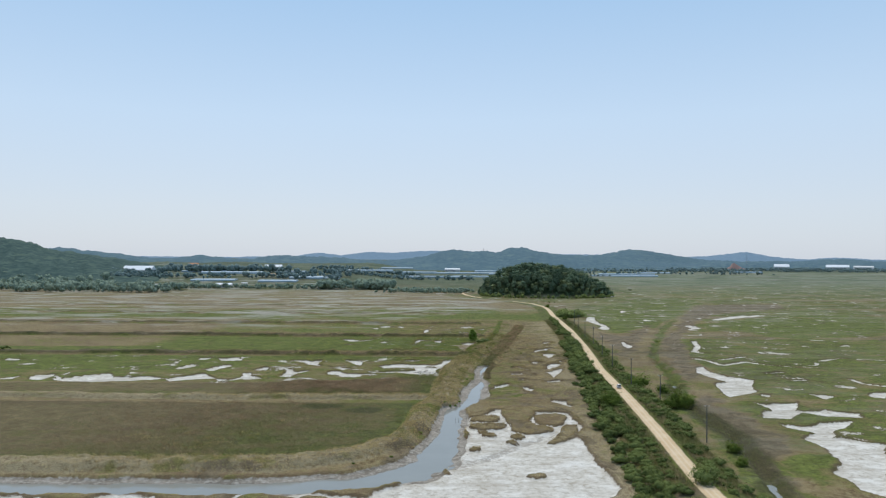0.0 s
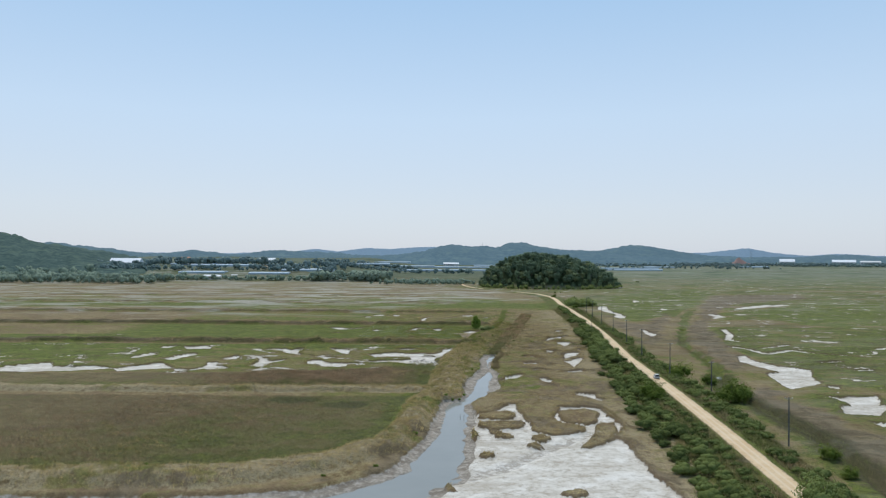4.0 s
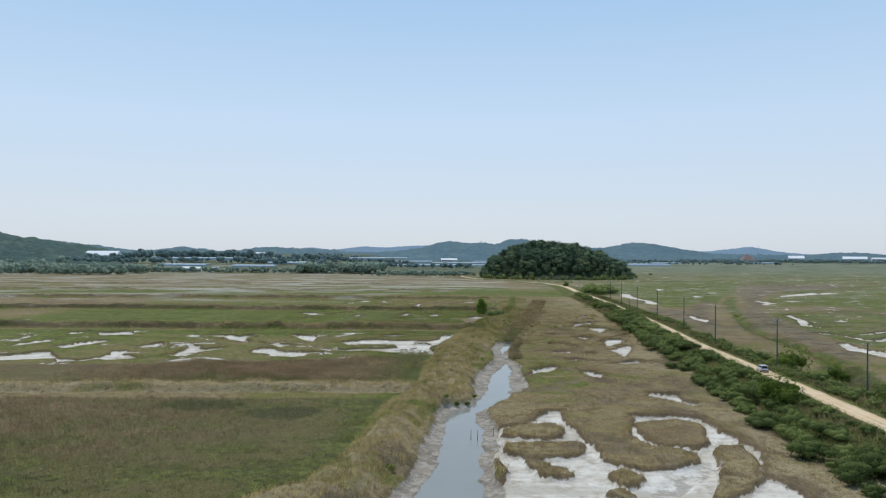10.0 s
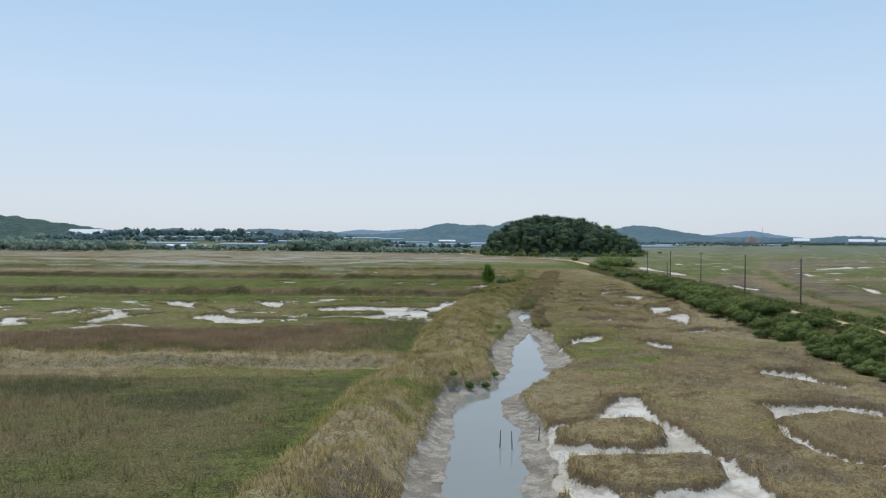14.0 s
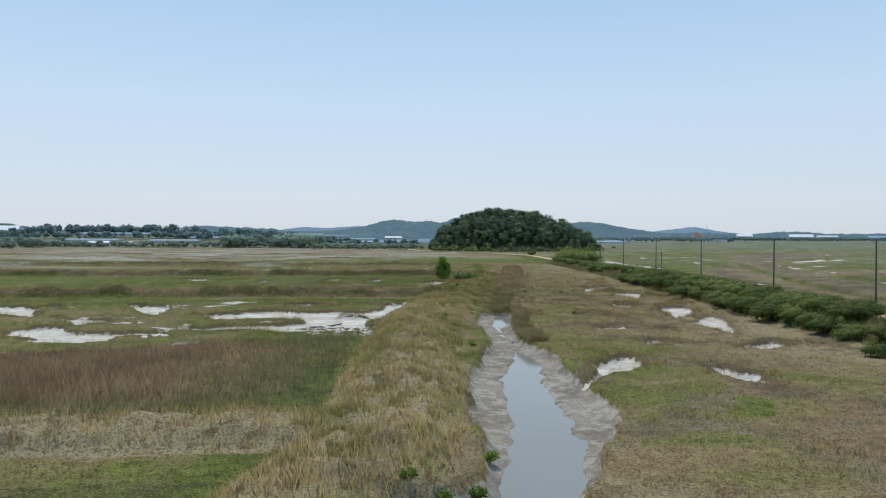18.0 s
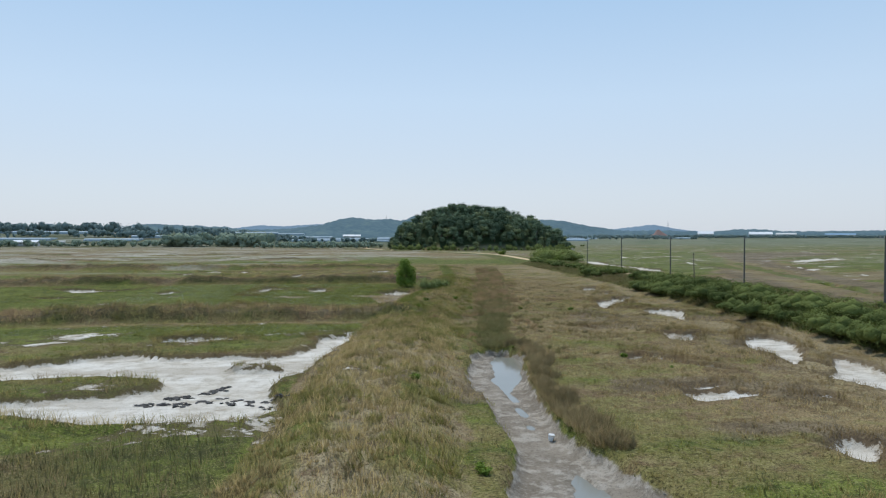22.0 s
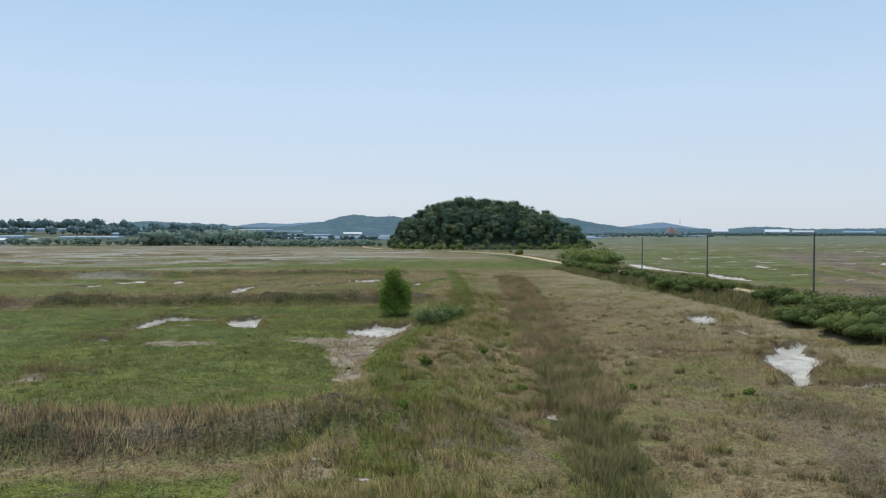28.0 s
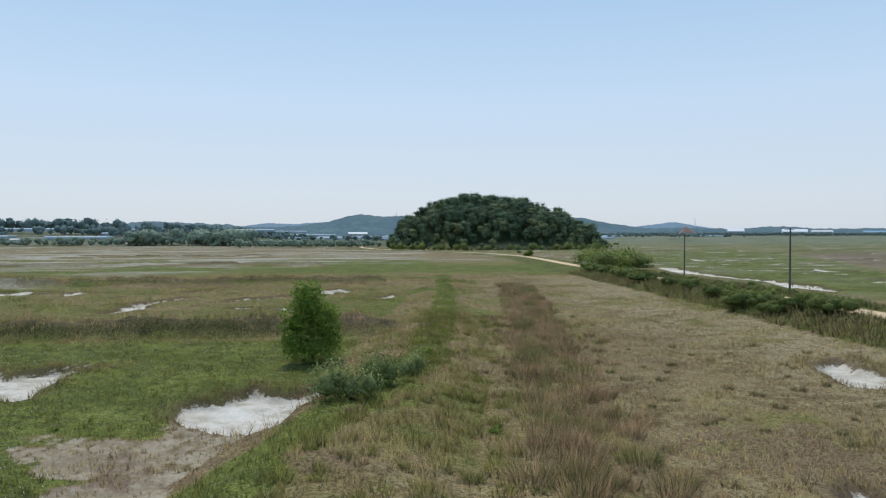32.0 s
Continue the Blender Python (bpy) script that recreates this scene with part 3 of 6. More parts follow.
# thin bare runnels: x, y, half width
RUNNELS = [[(-10.5, 502.3, 1.3), (-7.5, 511.1, 1.3)], [(0.9, 481.8, 1.3), (9.7, 490.2, 1.3)], [(-15.1, 476.6, 1.3), (-11.9, 481.8, 1.3), (-9.1, 489.8, 1.3)], [(-14, 463.4, 1.3), (-12.5, 466, 1.3), (-11.5, 471.7, 1.3)], [(4.3, 469.3, 1.3), (12.1, 467.3, 1.3)], [(-34.7, 506, 1.3), (-27.7, 503.3, 1.3)], [(-50.3, 506.8, 1.3), (-39.2, 505.5, 1.3)], [(-45.9, 497.3, 1.3), (-38.8, 500.9, 1.3)]]
RUNNELS_EAST = [[(170.2, 418.1, 1.8), (162.6, 389.2, 1.8), (151.4, 363.2, 1.8), (154.6, 358.6, 1.8)], [(142, 335.8, 1.8), (146.8, 326.4, 1.8), (148.9, 310.9, 1.8), (166, 324.4, 1.8), (174.3, 311.9, 1.8), (186.4, 305, 1.8)], [(154.4, 330.7, 1.8), (174.2, 344.3, 1.8)], [(210.1, 328.8, 1.8), (220, 336, 1.8), (229.9, 339.2, 1.8)], [(193.6, 270.4, 1.8), (193.8, 258.9, 1.8), (199.4, 251.8, 1.8)], [(255.1, 393.2, 1.8), (266.3, 402.9, 1.8)], [(160.4, 284.7, 1.8), (168.7, 287.2, 1.8)], [(163.2, 264.5, 1.8), (169.4, 266.6, 1.8)]]
RUNNELS_MARSH = [[(36.5, 300.4, 0.7), (39.1, 301.6, 0.7), (40.2, 299.2, 0.7), (41.2, 296.8, 0.7), (42.5, 293.9, 0.7), (43.2, 291.6, 0.7)]]
# the channel beyond the road is brown with old reeds; meadows beside it are bright
EAST_BROWN = [[(180.1, 488), (222.8, 601.2), (295.8, 772.2), (401, 798.6), (374.1, 722.5), (276.4, 653.6), (214.8, 548.3), (184.3, 475.3), (157, 407.6), (136.6, 326), (122.2, 278.1), (113.5, 267.7), (120.4, 300.2), (126.7, 339.5), (139.1, 388.2)],
              [(96.9, 217), (108, 232.3), (106.4, 203.6), (112.6, 185.6), (102.9, 142.7), (85.7, 102.2), (83.4, 108.9), (90.8, 134.9), (95.8, 169.2), (94.4, 197)],
              [(117.6, 471.9), (131, 448.6), (169.3, 530), (130.1, 406.4), (105.8, 338.7), (101.6, 338.5)]]
EAST_BRIGHT = [[(135.6, 680.7), (208.4, 796), (319.8, 912), (313.9, 837.4), (216, 600.8), (169.3, 530), (125.7, 448.3), (123.2, 485)], [(250, 566.9), (365.9, 673), (418.9, 613.4), (324.6, 458.1), (243.2, 431.9), (226, 490.4)],
               [(105.1, 142.8), (114.1, 135.3), (101.9, 109.3), (89.2, 102.2), (95.7, 121.2)]]
# trodden bare soil
BARE = [[(2.5, 392.2), (5.6, 391.8), (9, 389.8), (12.6, 390.2), (13.1, 395.1), (16.4, 391.9), (18.6, 390.3), (16.5, 386.4), (15.1, 380.9), (13.4, 381.1), (10.7, 382.2), (6.4, 383.8)],
        [(11.9, 398.1), (19.7, 400.8), (23, 402.3), (17.4, 385.7), (15.8, 377.3), (15, 369.3), (13.9, 361.3), (12.3, 361.5), (10.6, 362.7), (10.8, 369.8), (10.2, 379.9), (12.4, 386.3)],
        [(-9.4, 393.9), (-2.4, 389.8), (-2.3, 386.1), (-8.7, 385.1), (-15.3, 386.8)], [(-18.7, 365.5), (-16, 367.7), (-14.3, 364.1), (-14.3, 359.7), (-15, 357.1)]]
FLATS = [[(7.2, 140), (7.2, 172.2), (10.1, 186.5), (14.6, 188.2), (17.7, 195.1), (20.5, 199.2), (25.2, 198.6), (32.2, 194), (42.9, 196.4), (46.9, 192.9), (46.7, 183.5), (48.1, 174.3), (47.8, 170.5), (44.3, 161.3), (45, 154.4), (44.8, 146.6), (44, 130), (46, 108), (36, 92), (14, 92), (4, 104), (2, 126)]]
FLAT_WEST = [(-30, 92, 40, 10), (-80, 90, 40, 9), (-5, 100, 10, 9), (10, 105, 20, 14)]
# grassy islands on the flat, by their corners
ISLES = [[(10.1, 191), (11.2, 199.5), (15, 201), (16.1, 195), (14.9, 190.5), (11.6, 188.6)], [(10.3, 179.9), (11.4, 185), (16.2, 188.2), (20, 188.6), (21, 185.2), (20.3, 180.1), (16.3, 178.6)], [(10.1, 171.3), (10.7, 175.2), (15.6, 176), (21.6, 176), (22.6, 174.6), (21.6, 171), (18.4, 168.4), (12.7, 168.3)],
         [(23.6, 202.7), (32.7, 198.2), (34.8, 192.6), (31.8, 184.4), (31.0, 180.3), (32.4, 174.2), (37.6, 169.8), (36.7, 165.5), (31.9, 163.2), (26.6, 163.6), (23.6, 166.4), (24.2, 171.3), (24.2, 174.6), (23.4, 179.2), (22.8, 186.7), (22.2, 192.7)]]
ISLES_2 = [[(34.0, 188.6), (42.6, 192), (45.2, 187.9), (42.6, 176.9), (39.3, 173.8), (34.4, 174.8), (33.2, 180.5)], [(42.8, 174.2), (46.2, 174.2), (45.6, 166.8), (43.2, 159.2), (38.9, 154.3), (34.8, 150.7), (33.2, 150.6), (36.5, 157.1), (39.6, 163.4), (41, 170.3)]]
# small round ones: x, y, half width, half depth, height
ISLANDS = [(13.8, 164.9, 1.3, 1.9, 0.5), (15.5, 161.2, 2.0, 2.5, 0.5), (24.5, 158.1, 2.2, 3.0, 0.5), (22.3, 150.8, 1.3, 1.3, 0.4), (10.1, 143.1, 1.3, 1.9, 0.4), (7.4, 172.6, 1.2, 2.2, 0.5), (8.2, 159.7, 1.2, 2.2, 0.4), (8.3, 165.1, 0.9, 1.7, 0.4), (26, 118, 2.4, 1.6, 0.4), (8.4, 187.5, 1.0, 1.4, 0.4)]
ISLANDS_WEST = [(-6.3, 300.3, 1.9, 1.3, 0.4), (-24, 291.5, 10.0, 4.2, 0.4), (54.5, 292.5, 1.8, 2.0, 0.4), (-58, 99.5, 7, 2.6, 0.4), (-42, 99, 6, 2.4, 0.4), (-30, 98, 4, 2, 0.4), (-88, 99, 7, 2.4, 0.4), (-20, 96, 4, 2, 0.4)]
HILL = (144, 962, 93, 74, 35.5)


def pan_field(x, y, pans):
    """About the distance inside the nearest bare pan, in metres."""
    best = np.full(np.shape(x), -4.0)
    wx, wy = x + 9 * fbm(x, y, 13, 31), y + 7 * fbm(x, y, 13, 47)
    for px, py, rx, ry in pans:
        q = np.sqrt(((wx - px) / rx) ** 2 + ((wy - py) / ry) ** 2)
        best = np.maximum(best, (1 - q) * min(rx, ry))
    return best


def line_field(x, y, lines):
    """Metres inside the nearest of some lines of (x, y, half width)."""
    best = np.full(np.shape(x), -5.0)
    for line in lines:
        p = np.array(line, float)
        near = (x > p[:, 0].min() - 9) & (x < p[:, 0].max() + 9) & (y > p[:, 1].min() - 9) & (y < p[:, 1].max() + 9)
        if near.any():
            d, _, e = along(x[near], y[near], line)
            best[near] = np.maximum(best[near], e[2] - d)
    return best


def patch_field(x, y, patches):
    """Metres inside the nearest of some patches, each a ring of corners."""
    best = np.full(np.shape(x), -5.0)
    for ring in patches:
        p = np.array(ring, float)
        near = (x > p[:, 0].min() - 6) & (x < p[:, 0].max() + 6) & (y > p[:, 1].min() - 6) & (y < p[:, 1].max() + 6)
        if near.any():
            u, v = x[near], y[near]
            d, _, _ = along(u, v, ring + ring[:1])
            odd = np.zeros(u.shape, bool)
            for (ax, ay), (bx, by) in zip(ring, ring[1:] + ring[:1]):
                if ay != by:
                    odd ^= ((ay > v) != (by > v)) & (u < (bx - ax) * (v - ay) / (by - ay) + ax)
            best[near] = np.maximum(best[near], np.where(odd, d, -d))
    return best


def island_field(x, y, rows):
    best = np.full(np.shape(x), -2.0)
    wx, wy = x + 2.4 * fbm(x, y, 5, 61), y + 2.4 * fbm(x, y, 5, 67)
    for px, py, rx, ry, h in rows:
        q = np.sqrt(((wx - px) / rx) ** 2 + ((wy - py) / ry) ** 2)
        best = np.maximum(best, (1 - q) * min(rx, ry))
    return best


def ground(x, y):
    """Height and make-up of the ground: z, salt (metres inside a pan), pans (scatter of small pans), green, mud, dark, reed, and road distance."""
    x, y = np.asarray(x, float), np.asarray(y, float)
    d_road, s_road, _ = along(x, y, ROAD_LINE)
    d_creek, s_creek, e_creek = along(x, y, CREEK_LINE)
    d_branch, _, e_branch = along(x, y, BRANCH_LINE)
    d_bank, s_bank, e_bank = along(x, y, BANK_LINE)
    d_swale, _, _ = along(x, y, SWALE_LINE)
    d_ditch, _, _ = along(x, y, DITCH_LINE)
    d_track, _, _ = along(x, y, TRACK_LINE)
    d_rut, _, _ = along(x, y, RUT_LINE)
    east = s_road * d_road
    west_bank = (s_bank < 0) & (y > 118)
    n1, n2, n3 = fbm(x, y, 40, 3), fbm(x, y, 9, 11), fbm(x, y, 2.6, 19, 3)
    wx, wy = x + 1.3 * fbm(x, y, 6, 31), y + 1.3 * fbm(x, y, 6, 47)
    salt = np.maximum.reduce([line_field(wx, wy, p) for p in (RUNNELS, RUNNELS_EAST, RUNNELS_MARSH)])
    pans = [patch_field(wx, wy, p) + 0.25 for p in (PANS_FAR_LEFT, PANS_LEFT, PANS_MID, PAN_MUDDY, PANS_PADDY, PANS_PADDY_FAR, PANS_MARSH, PANS_MARSH_MID, PANS_MARSH_FAR, PANS_EAST, PANS_EAST_NEAR, PANS_EAST_EDGE)]
    pans[5] = pans[5] + 0.55
    salt = np.maximum.reduce([salt, *pans, patch_field(wx, wy, FLATS), pan_field(x, y, FLAT_WEST)])
    brown, bright, bare = (patch_field(x + 14 * fbm(x, y, 16, 31), y + 14 * fbm(x, y, 16, 47), p) for p in (EAST_BROWN, EAST_BRIGHT, BARE))
    bare = patch_field(wx, wy, BARE)
    isle = np.maximum.reduce([island_field(x, y, ISLANDS), island_field(x, y, ISLANDS_WEST), patch_field(wx, wy, ISLES), patch_field(wx, wy, ISLES_2)])
    salt = np.minimum(salt, -(isle + 0.35) * 1.6)
    salt = salt + np.where(x > 100, 1.5, 0.6) * n2 + np.where(x > 100, 1.4, 0.8) * n3 + 0.5 * step(-60, -75, x)
    z = 0.30 * n1 + 0.40 * n2 + 0.26 * n3
    z = z * (1 - 0.85 * step(-0.5, 0.6, salt)) + 0.30 - 0.62 * step(-0.45, 0.25, salt)
    z = z + 0.34 * step(1.2, 0.5, np.abs(salt + 0.95)) * (0.6 + n2)
    # left fields, band by band
    green = np.interp(y, [120, 140, 170, 205, 216, 227, 233, 244, 262, 274, 335, 340, 350, 356, 428, 434, 442, 450, 515, 524, 534, 545, 600, 612, 640, 660, 690, 720, 1000],
                      [0.42, 0.48, 0.36, 0.34, 0.1, 0.52, 0.34, 0.10, 0.10, 0.66, 0.60, 0.25, 0.3, 0.95, 0.95, 0.3, 0.3, 0.62, 0.52, 0.05, 0.1, 0.52, 0.42, 0.1, 0.12, 0.42, 0.40, 0.12, 0.12])
    green = np.where((y > 252) & (y < 280) & (y > np.interp(x, [-125, -77, -29, -8], [251, 255, 264, 273])), 0.64, green)
    green = green + 0.5 * n1 * (y > 240) + 0.4 * step(-22, -8, x) * (y > 226) * (y < 275)
    green = np.where((y > 126) & (y < 216), green + 0.44 * step(-95, -35, x) - 0.20 + 0.4 * n1, green)
    green = green + 0.4 * step(-115, -150, x) * (y > 285) * (y < 335) - 0.7 * step(-165, -195, x) * (y > 375) * (y < 560)
    green = green + 0.5 * step(318, 325, y) * step(339, 334, y) * (x < 12)
    pool = np.maximum(step(1.2, 0.6, np.hypot((x + 28 + 5 * n2) / 7, (y - 196) / 5.5)), step(1.2, 0.6, np.hypot((x + 46 + 5 * n2) / 8, (y - 203) / 5)))
    green = green + 0.65 * pool
    reed = np.where((y > 128) & (y < 209.5), 1.0, np.where((y > 225) & (y < np.interp(x, [-125, -77, -29, -8], [250, 254, 263, 271]) + 3 * n2), 0.95, 0.0)) * (d_bank > e_bank[3])
    scatter = np.where((y > 252) & (y < 338), 0.80 * (reed < 0.3), np.where((y > 355) & (y < 620), 0.45, 0.35))
    marsh = ~west_bank & (east < 0)
    green = np.where(marsh, 0.14 + 0.55 * n1 + 0.65 * n2 + 0.34 * step(26, 8, d_creek) * (y > 215), green)
    green = np.where(marsh & (y < 205), 0.05 + 0.4 * n2, green)
    green = green + 0.9 * step(1.25, 0.7, np.hypot((x - 31 + 5 * n2) / 3.4, (y - 226.5 + 4 * n3) / 3.2)) * marsh
    green = green + 0.22 * marsh * step(372, 355, y) * step(325, 340, y)
    reed = np.where(marsh, 0, reed)
    scatter = np.where(marsh, 0.0, scatter)
    yonder = y > 560
    scatter = np.where(marsh & yonder, 0.15, scatter)
    green = np.where(yonder & (east < 0), np.interp(y, [560, 590, 640, 700, 800, 1000], [0.35, 0.85, 0.75, 0.25, 0.15, 0.15]) + 0.7 * n1, green)
    right = east > 11
    green = np.where(right, np.interp(east, [11, 18, 32, 50, 66], [0.45, 0.40, 0.36, 0.62, 0.74]) + 0.7 * n1 + 0.7 * n2 + 0.70 * step(-4, 6, bright) - 0.85 * step(-5, 5, brown), green)
    scatter = np.where(right, np.interp(east, [25, 46, 62], [0.0, 0.35, 0.74]), scatter)
    scatter = np.where(right & (y > 560), 0.80, scatter)
    green = np.where(right & (y > 430), green - 0.6 * step(0.0, 0.25, fbm(x / 3, y, 55, 33)), green)
    reed = np.where(right, 0.0, reed)
    # banks and dikes
    brown = np.where(right, step(-5, 5, brown + 6 * n2), np.where(marsh, 0.7 * step(0.04, 0.24, fbm(x, y, 11, 51)) * step(420, 330, y), 0.0))
    dark = 0.25 * pool * west_bank + np.where(right, 0.22 + 0.5 * n1 - 0.30 * step(-4, 6, bright), 0)
    straw = np.zeros(np.shape(x))
    d_bank = d_bank + 1.6 * n2 + 0.8 * n3
    bank = e_bank[2] * step(e_bank[3], 0.35 * e_bank[3], d_bank)
    z = z + bank * (1 + 0.4 * n2 + 0.5 * n3)
    on_bank = step(1.1 * e_bank[3], 0.75 * e_bank[3], d_bank) * (y < 560)
    green = np.where(on_bank > 0.3, np.interp(y, [205, 215, 310, 330], [0.14, 0.20, 0.26, 0.36]) + 1.3 * n2 + 0.3 * n1, green)
    green = green + 0.45 * west_bank * step(e_bank[3] + 6, e_bank[3] + 2, d_bank) * (on_bank < 0.3) * (y < 250)
    reed = reed * (on_bank < 0.3)
    trod = step(2.2, 0.9, np.abs(d_bank - 0.8)) * (y > 205) * (y < 335)
    green = green * (1 - 0.9 * trod)
    straw = np.maximum(straw, trod)
    for dy, x0, x1, h, w in DIKES:
        off = np.abs(y - dy - 5 * fbm(x, x * 0, 60, 5))
        inside = step(x0 - 8, x0, x) * step(x1 + 6, x1 - 2, x)
        z = z + h * step(w, 0.35 * w, off + 1.2 * n3) * inside * (1 + 0.6 * n2 + 0.5 * n3)
        salt = np.where((off < w * 0.9) & (inside > 0.3), np.minimum(salt, -1.0), salt)
        on_dike = (off < w) & (inside > 0.5)
        green = np.where(on_dike, np.where(y < 300, 0.02 + 0.6 * n2, np.where(y < dy - 0.5, 0.45, 0.08) + 0.7 * n2), green)
        straw = np.where(on_dike & (y < 300), 1.0, straw)
        dark = np.where(on_dike & (y > 300), 0.12 + 0.4 * n2, dark)
        brown = np.where((y > 300) & (inside > 0.4), np.maximum(brown, step(1.25 * w, 0.6 * w, off + 0.35 * w + 1.5 * n2) * (0.8 + 0.5 * n1)), brown)
        reed = np.where(on_dike & (y > 300) & (off < 0.75 * w), 0.75, reed)
        scatter = np.where((off < w * 1.3) & (inside > 0.5), 0, scatter)
    # wheel tracks on the bank
    salt = np.where((on_bank > 0.4) & (y < 330), -3.0, salt)
    green = np.maximum(green, 1.2 * step(2.8, 1.2, np.abs(d_track + 1.6 * n3)) * (y > 332))
    rut = step(-0.2, 1.2, bare + 1.4 * n3 + 1.6 * n2) * np.where(x < 8, np.where(y < 394, 0.35, 0.05) + 0.65 * step(-0.05, 0.2, fbm(x / 4, y, 2.6, 23)), 1.0)
    ridges = 0.5 + 0.5 * np.sin(d_rut * 5.2 + 5 * n2)
    z = z - rut * (0.10 + 0.16 * ridges)
    bare = np.clip(rut * (0.42 + 0.6 * n2 + 0.42 * ridges), 0, 1)
    mud = 0.0 * x
    green = green * (1 - 0.95 * rut)
    # creek, its branch, and the reedy swale that goes on from it
    ratio = d_creek / e_creek[2] + 0.42 * n2 + 0.22 * n3
    wet = np.abs(s_creek * d_creek / e_creek[2] - np.interp(y, [245, 262, 290, 298], [0.0, 0.28, 0.3, 0.42])) + 0.30 * n2 + 0.2 * n3 - np.interp(y, [140, 165, 190, 205, 211, 217, 226, 245, 257, 264, 290, 296, 308], [0.72, 0.64, 0.6, 0.62, 0.85, 0.66, 0.5, 0.47, 0.36, 0.1, 0.05, 0.58, 0.62])
    z = z * (1 - step(1.2, 0.95, ratio)) - 0.75 * step(1.13, 1.0, ratio) - 0.22 * step(1.0, 0.74, ratio) - 0.75 * step(0.0, -0.16, wet) + 0.1 * n3 * (ratio < 1)
    mud = np.maximum(mud, step(1.12, 0.98, ratio))
    branch = step(1.4, 0.7, d_branch / e_branch[2] + 0.3 * n3)
    z = z - 0.3 * branch
    mud = np.maximum(mud, 0.5 * branch)
    near_creek = step(1.9, 1.1, ratio)
    salt = np.where(near_creek > 0.6, np.minimum(salt, 0.3), salt)
    swale = step(np.where(y < 357, 3.6, 5.0), np.where(y < 357, 1.6, 2.0), d_swale + 6.0 * n2 + 1.8 * n3) * step(-0.12, 0.12, fbm(x, y, 6, 88) + 0.14 * (y < 357)) * step(560, 500, y)
    z = z - 0.5 * swale
    reed = np.maximum(reed, swale)
    green = np.where(swale > 0.4, np.where(y < 357, 0.55, 0.08) + 0.6 * n2, green)
    dark = dark + np.where(y < 255, 0.45, 0.1) * step(7, 2, d_ditch + 5 * n2) * (east > 8) + np.where(y > 226, 0.42, 0.44) * reed * (east < 0) * west_bank + 0.12 * swale
    green = np.where((d_ditch < np.interp(y, [255, 370, 430], [22, 20, 7])) & (east > 10) & (y > 255), np.minimum(green, 0.12 + 0.9 * n2), green)
    reed = np.maximum(reed, step(6, 3, d_ditch + 4 * n2) * (east > 9) * 0.8)
    green = np.where((d_ditch < np.where(y < 255, 6.5, 2.8) + 7 * n2) & (east > 9), 0.85, green)
    ditch = step(2.4, 0.9, d_ditch)
    z = z - 1.2 * ditch * (east > 6) * (y < 420)
    # road embankment
    top = np.interp(y, *ROAD_TOP)
    berm = step(14, 4.5, d_road + 2 * n2)
    z = z * (1 - berm) + top * berm
    green = np.where(berm > 0.15, 0.75 + n2, green)
    dark = np.where((berm > 0.1) & (d_road > 3.4), 0.35, dark)
    salt = np.where(berm > 0.1, -3.0, salt)
    scatter = np.where(berm > 0.05, 0, scatter)
    # the wooded hill, and the land that rises behind the plain
    hx, hy, rx, ry, hh = HILL
    u = (x - hx) / rx
    q = np.clip(1 - u * u - ((y - hy) / ry) ** 2, 0, 1)
    z = z + hh * q**0.8 * (1 - 0.24 * u)
    # hill ground darkened in colour, as if shaded by its trees
    dark = np.where(q > 0, 0.9, dark)
    salt = np.where(q > 0, -3, salt)
    scatter = np.where((q > 0) | (y > 1080) & (x < 230), 0, scatter)
    rise = step(1080, 1450, y) * step(-60, -260, x) * 16 + step(1500, 2600, y) * 10
    z = z + rise
    land = (y > 1080) & (x < 230) | (y > 2150)
    green = np.where(land, 0.75 + n1, green)
    dark = np.where(land, 0.45, dark)
    straw = straw + (0.55 * (y < 200) + 0.75 * (y < 335)) * on_bank + step(32, 16, d_road + 10 * n2) * (east < 0) * (y < 560) + 0.6 * step(0.05, 0.25, n1) * marsh
    pale = np.where(east < 11, np.interp(y, [430, 470, 560, 600, 680], [0.05, 0.45, 0.65, 0.8, 0.95]) * np.clip(0.85 + 1.4 * n1, 0.2, 1.1) * step(640, 720, y + 40 * step(25, 0, x) + 140 * step(-5, -60, x) + 90 * n1 + 30 * n2), np.where(y > 560, 0.25, 0.1))
    # where the ground takes the painted tree shade
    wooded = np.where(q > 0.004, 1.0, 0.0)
    # how much painted haze the ground takes, growing with distance
    far_haze = step(800, 1600, y)
    return dict(bare=bare, brown=np.clip(brown, 0, 1), far_haze=far_haze, wooded=wooded, straw=np.clip(straw, 0, 1), pale=pale, z=z, salt=np.clip(salt, -3, 3), pans=scatter, green=np.clip(green, 0, 1.2), mud=mud, dark=dark, reed=reed, road=east, creek=ratio, berm=berm, hill=q)


def height(x, y):
    return float(ground(np.array([x]), np.array([y]))["z"][0])


